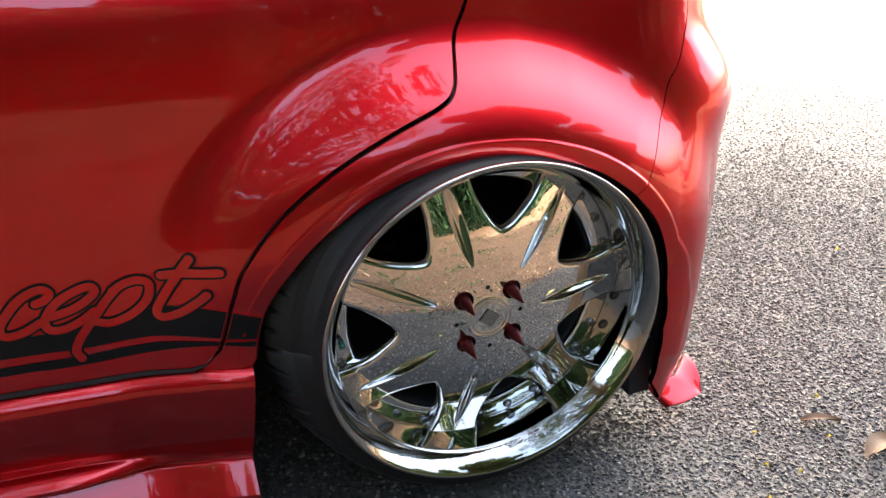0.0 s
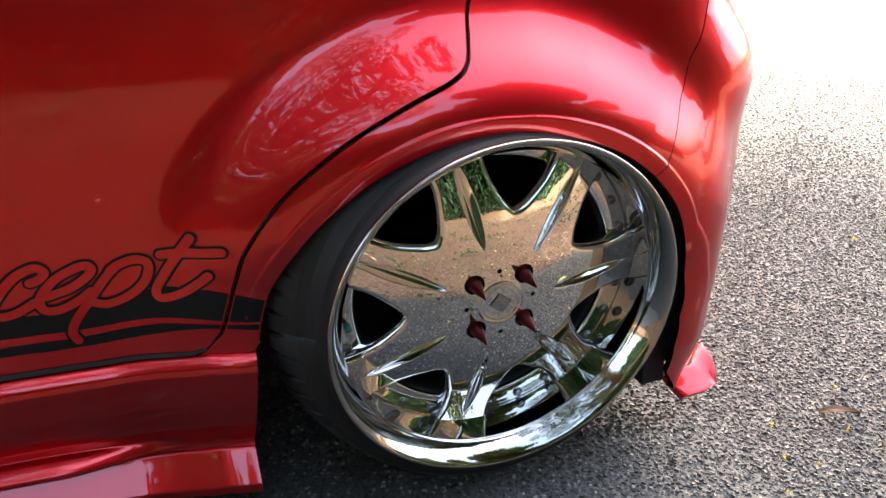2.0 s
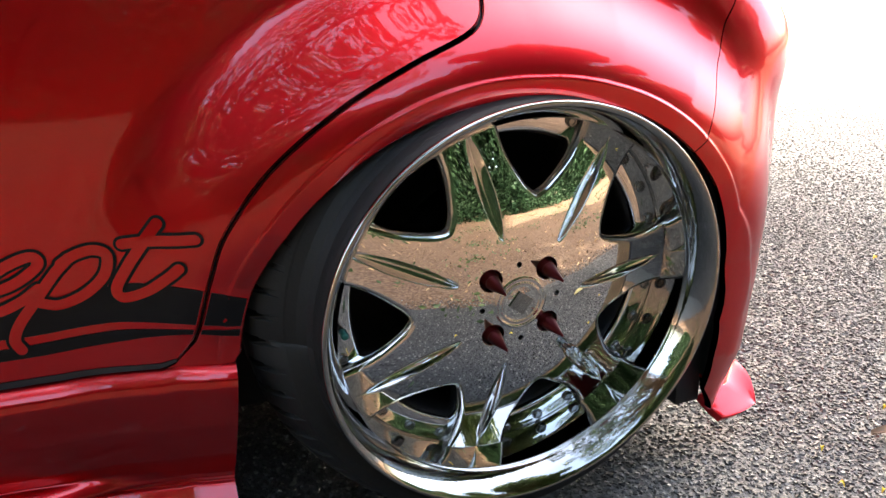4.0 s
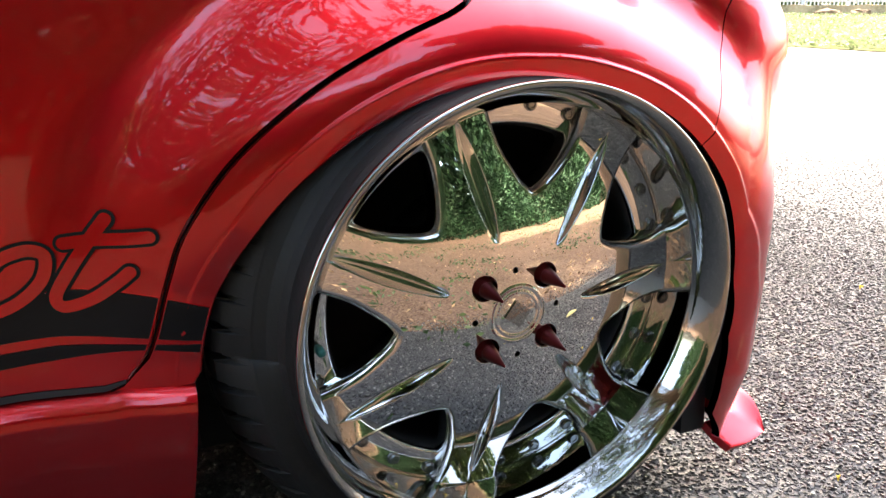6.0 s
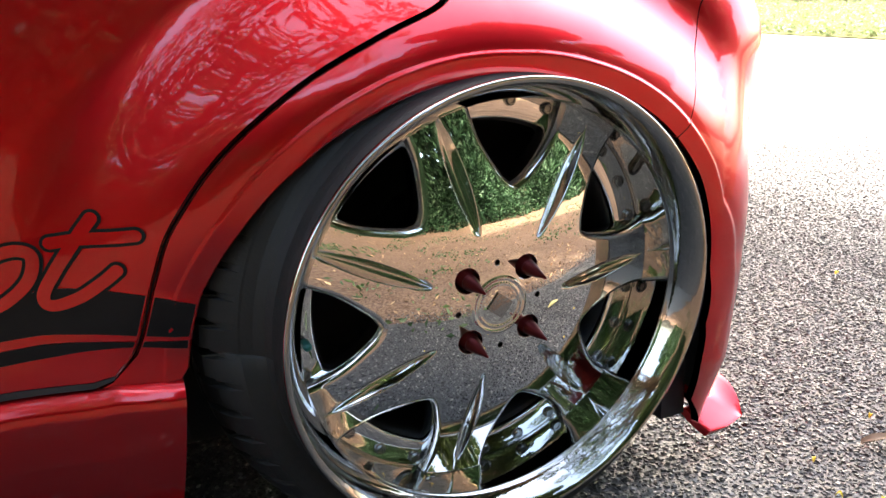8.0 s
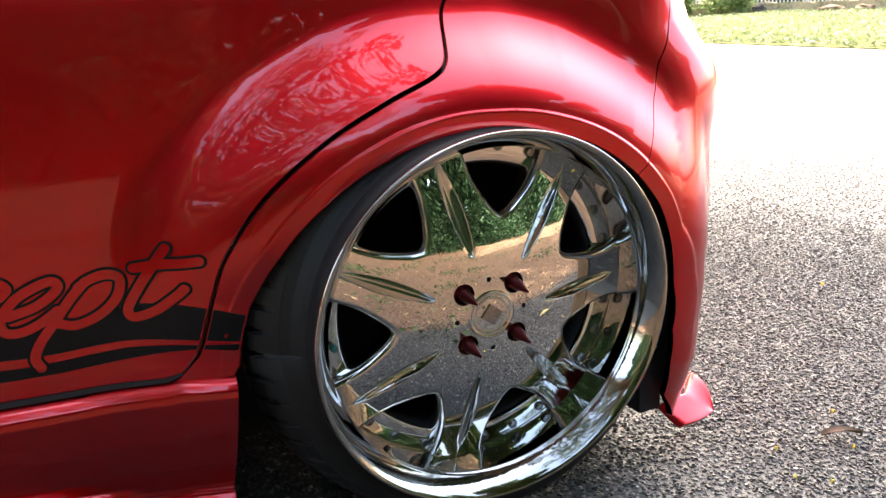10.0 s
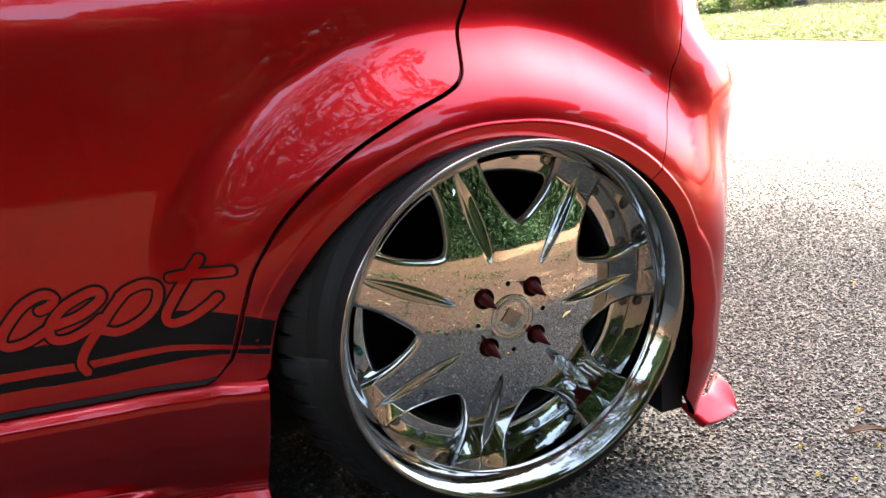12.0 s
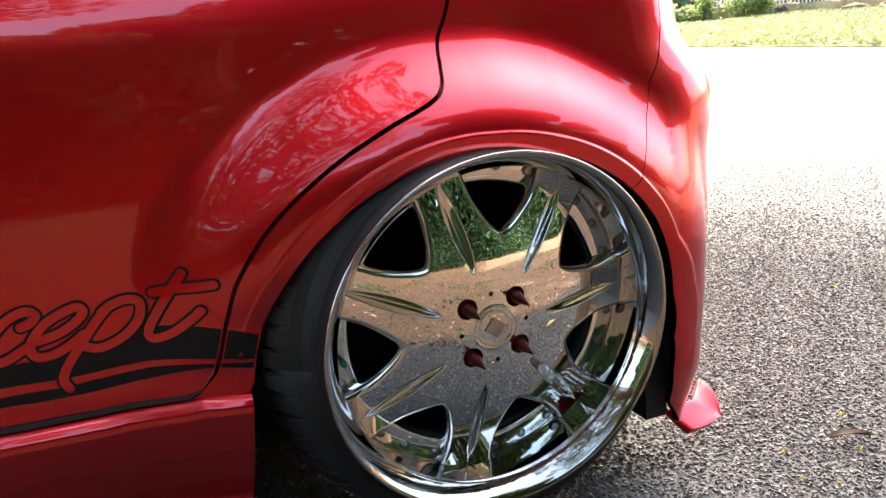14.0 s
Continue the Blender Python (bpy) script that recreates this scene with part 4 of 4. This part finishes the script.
for hgt in (0.12, 1.1):
    bm = bmesh.new()
    limb(bm, WALL_A + Vector((0.15, 0.1, 0.39 + hgt)), WALL_A + along * (13.5 / length) + Vector((0.15, 0.1, 0.39 + hgt)), 0.025, 0.025, 6)
    part("rail", bm, FENCE_GREY, fence)
shrub_at = [(11.5, 0.5, 0.45, 0.25), (12.1, 0.75, 0.55, 0.25), (13.15, 0.35, 0.75, 0.0), (13.6, 0.7, 0.35, 0.0), (14.6, 0.9, 0.5, 0.0), (16.2, 1.1, 0.8, 0.0)]
for i, (dist, wid, hgt, lift_z) in enumerate(shrub_at):
    p = WALL_A + along * (dist / length)
    q = r.normal(size=(700, 3)) * np.array([wid * 0.35, wid * 0.35, hgt * 0.4]) + np.array([p.x - 0.4, p.y - 0.25, p.z + lift_z + hgt * 0.5])
    tagged(leaf_cloud("shrub", q, 0.13, 40 + i, SHRUB_LEAVES), "green leafy shrub growing against the wall", "shrub", "shrubs by the wall")


def boulder(dist, wide, tall, seed, mat, label):
    """A rough stone lying in the grass before the wall."""
    bm = bmesh.new()
    bmesh.ops.create_icosphere(bm, subdivisions=3, radius=1)
    for v in bm.verts:
        k = 1 + 0.35 * noise.noise(v.co * 1.7 + Vector((seed, 0, 0))) + 0.12 * noise.noise(v.co * 5 + Vector((0, seed, 0)))
        v.co = Vector((v.co.x * wide / 2, v.co.y * wide / 2, v.co.z * tall / 2)) * k
    ob = part("boulder", bm, mat, None, label, False)
    p = WALL_A + along * (dist / length)
    ob.location = (p.x - 0.35, p.y - 0.35, bank_top((p.x - p.y) / 2) + tall * 0.25)
    tagged(ob, label, "stone", "stones by the wall")


BOULDER = material("brown_stone", (0.16, 0.10, 0.055), 0.9, vary=[(4, (0.07, 0.045, 0.025), 0.8), (18, (0.26, 0.18, 0.11), 0.6)], bump=[(9, 0.9, 0.03)], gloss=0.1)
DARK_STONE = material("dark_stone", (0.05, 0.042, 0.035), 0.9, vary=[(5, (0.10, 0.085, 0.07), 0.7)], bump=[(9, 0.9, 0.03)], gloss=0.1)
boulder(8.95, 0.75, 0.26, 1, BOULDER, "rough brown stone lying in the grass")
boulder(8.05, 0.55, 0.28, 2, BOULDER, "rough brown stone lying in the grass")
# a stump, built with the stone's mesh and material
boulder(11.0, 0.42, 0.42, 3, DARK_STONE, "dark stump beside a shrub, built as a rough stone")
boulder(13.95, 0.55, 0.6, 4, DARK_STONE, "tall dark stone standing before the wall")
q = np.stack([r.uniform(18, 50, 9000), r.uniform(26, 50, 9000), r.uniform(0, 1, 9000)], 1)
q[:, 1] = 64 - q[:, 0] * 0.9 + r.uniform(0, 6, 9000)
q[:, 2] = r.uniform(0, 1, 9000) * (5 + 2 * np.sin(q[:, 0]))
tagged(leaf_cloud("far_trees", q, 0.7, 60, LEAVES), "distant green trees behind the fence", "trees", kind="stuff")

n = 34000
u, w = r.uniform(0, 1, n), r.uniform(0, 1, n) ** 1.3
off = -7 + 12 * u
start = VERGE + VERGE_SLANT * off
along_n = start + 0.05 + (38.0 - start) * w
q = np.stack([along_n / 2 + off, along_n / 2 - off, 0.03 + (0.02 + 0.13 * smoothstep(-1.6, 0.7, off)) * w], 1)
q[:, 2] += r.uniform(0.0, 0.07, n)
GRASS_BLADES = leaf_material("grass_blades", (0.105, 0.150, 0.055), (0.22, 0.215, 0.125), 0.25, 0.05)
tagged(leaf_cloud("grass", q, 0.085, 77, GRASS_BLADES), "yellow-green grass blades on the bank", "grass", kind="stuff")

# ---- fallen leaves and petals ----
def dry_leaf(name, x, y, ln, wd, turn, curl, label, mat=DRY):
    bm = bmesh.new()
    n, m = 9, 5
    g = []
    for i in range(n):
        t = i / (n - 1)
        w = wd * math.sin(math.pi * min(1, t * 0.9 + 0.08)) ** 0.8 * (1 + 0.15 * noise.noise((i * 0.9, x, y)))
        row = []
        for j in range(m):
            u = j / (m - 1) * 2 - 1
            z = 0.006 + curl * u * u + 0.5 * curl * math.sin(t * 5 + u) * 0.4 + 0.006 * math.sin(t * math.pi)
            row.append(bm.verts.new(((t - 0.5) * ln, u * w * 0.5, z)))
        g.append(row)
    for i in range(n - 1):
        for j in range(m - 1):
            bm.faces.new((g[i][j], g[i + 1][j], g[i + 1][j + 1], g[i][j + 1]))
    ob = part(name, bm, mat, None, label)
    ob.matrix_basis = pose(x, y, 0, 0, 0, turn)
    return tagged(ob, label, "leaf" if "leaf" in name else "petal", "litter on the road")


dry_leaf("dry_leaf", 0.654, -0.141, 0.085, 0.035, 15, 0.012, "curled straw-brown dry leaf on the asphalt")
dry_leaf("dry_leaf", 0.612, -0.054, 0.070, 0.018, -20, 0.006, "thin shrivelled brown leaf on the asphalt")
dry_leaf("dry_leaf", 0.529, -0.387, 0.075, 0.024, -10, 0.003, "pale yellow fallen leaf at the road edge", PALE_LEAF)
for x, y, a, ln in ((1.158, 0.464, 10, 0.012), (0.482, -0.041, 50, 0.008), (0.444, -0.113, 110, 0.009), (0.486, -0.144, 20, 0.007), (0.592, -0.094, 160, 0.008), (0.658, 0.003, 15, 0.009), (0.397, -0.175, 95, 0.008), (0.154, -0.304, 30, 0.011), (-0.02, -0.355, 140, 0.010), (0.552, -0.269, 5, 0.009)):
    dry_leaf("petal", x, y, ln, ln * 0.6, a, 0.002, "tiny yellow petal fallen on the asphalt", PETAL)
n = 2200
q = np.stack([r.uniform(-3.0, 4.0, n), -0.62 - 4.0 * r.uniform(0, 1, n) ** 1.6, r.uniform(0.0, 0.02, n)], 1)
tagged(leaf_cloud("leaf_litter", q, 0.026, 70, DRY), "scattered dry brown leaves on the earth", "leaf litter", kind="stuff")
n = 3000
tuft = r.uniform(0, 1, (130, 2)) * np.array([8, 3.9]) + np.array([-3.5, -4.4])
pick = r.integers(0, 130, n)
q = np.stack([tuft[pick, 0] + r.normal(size=n) * 0.09, tuft[pick, 1] + r.normal(size=n) * 0.09, r.uniform(0, 0.05, n)], 1)
tagged(leaf_cloud("weeds", q, 0.034, 71, LEAVES), "low green weeds in the bare earth", "weeds", kind="stuff")
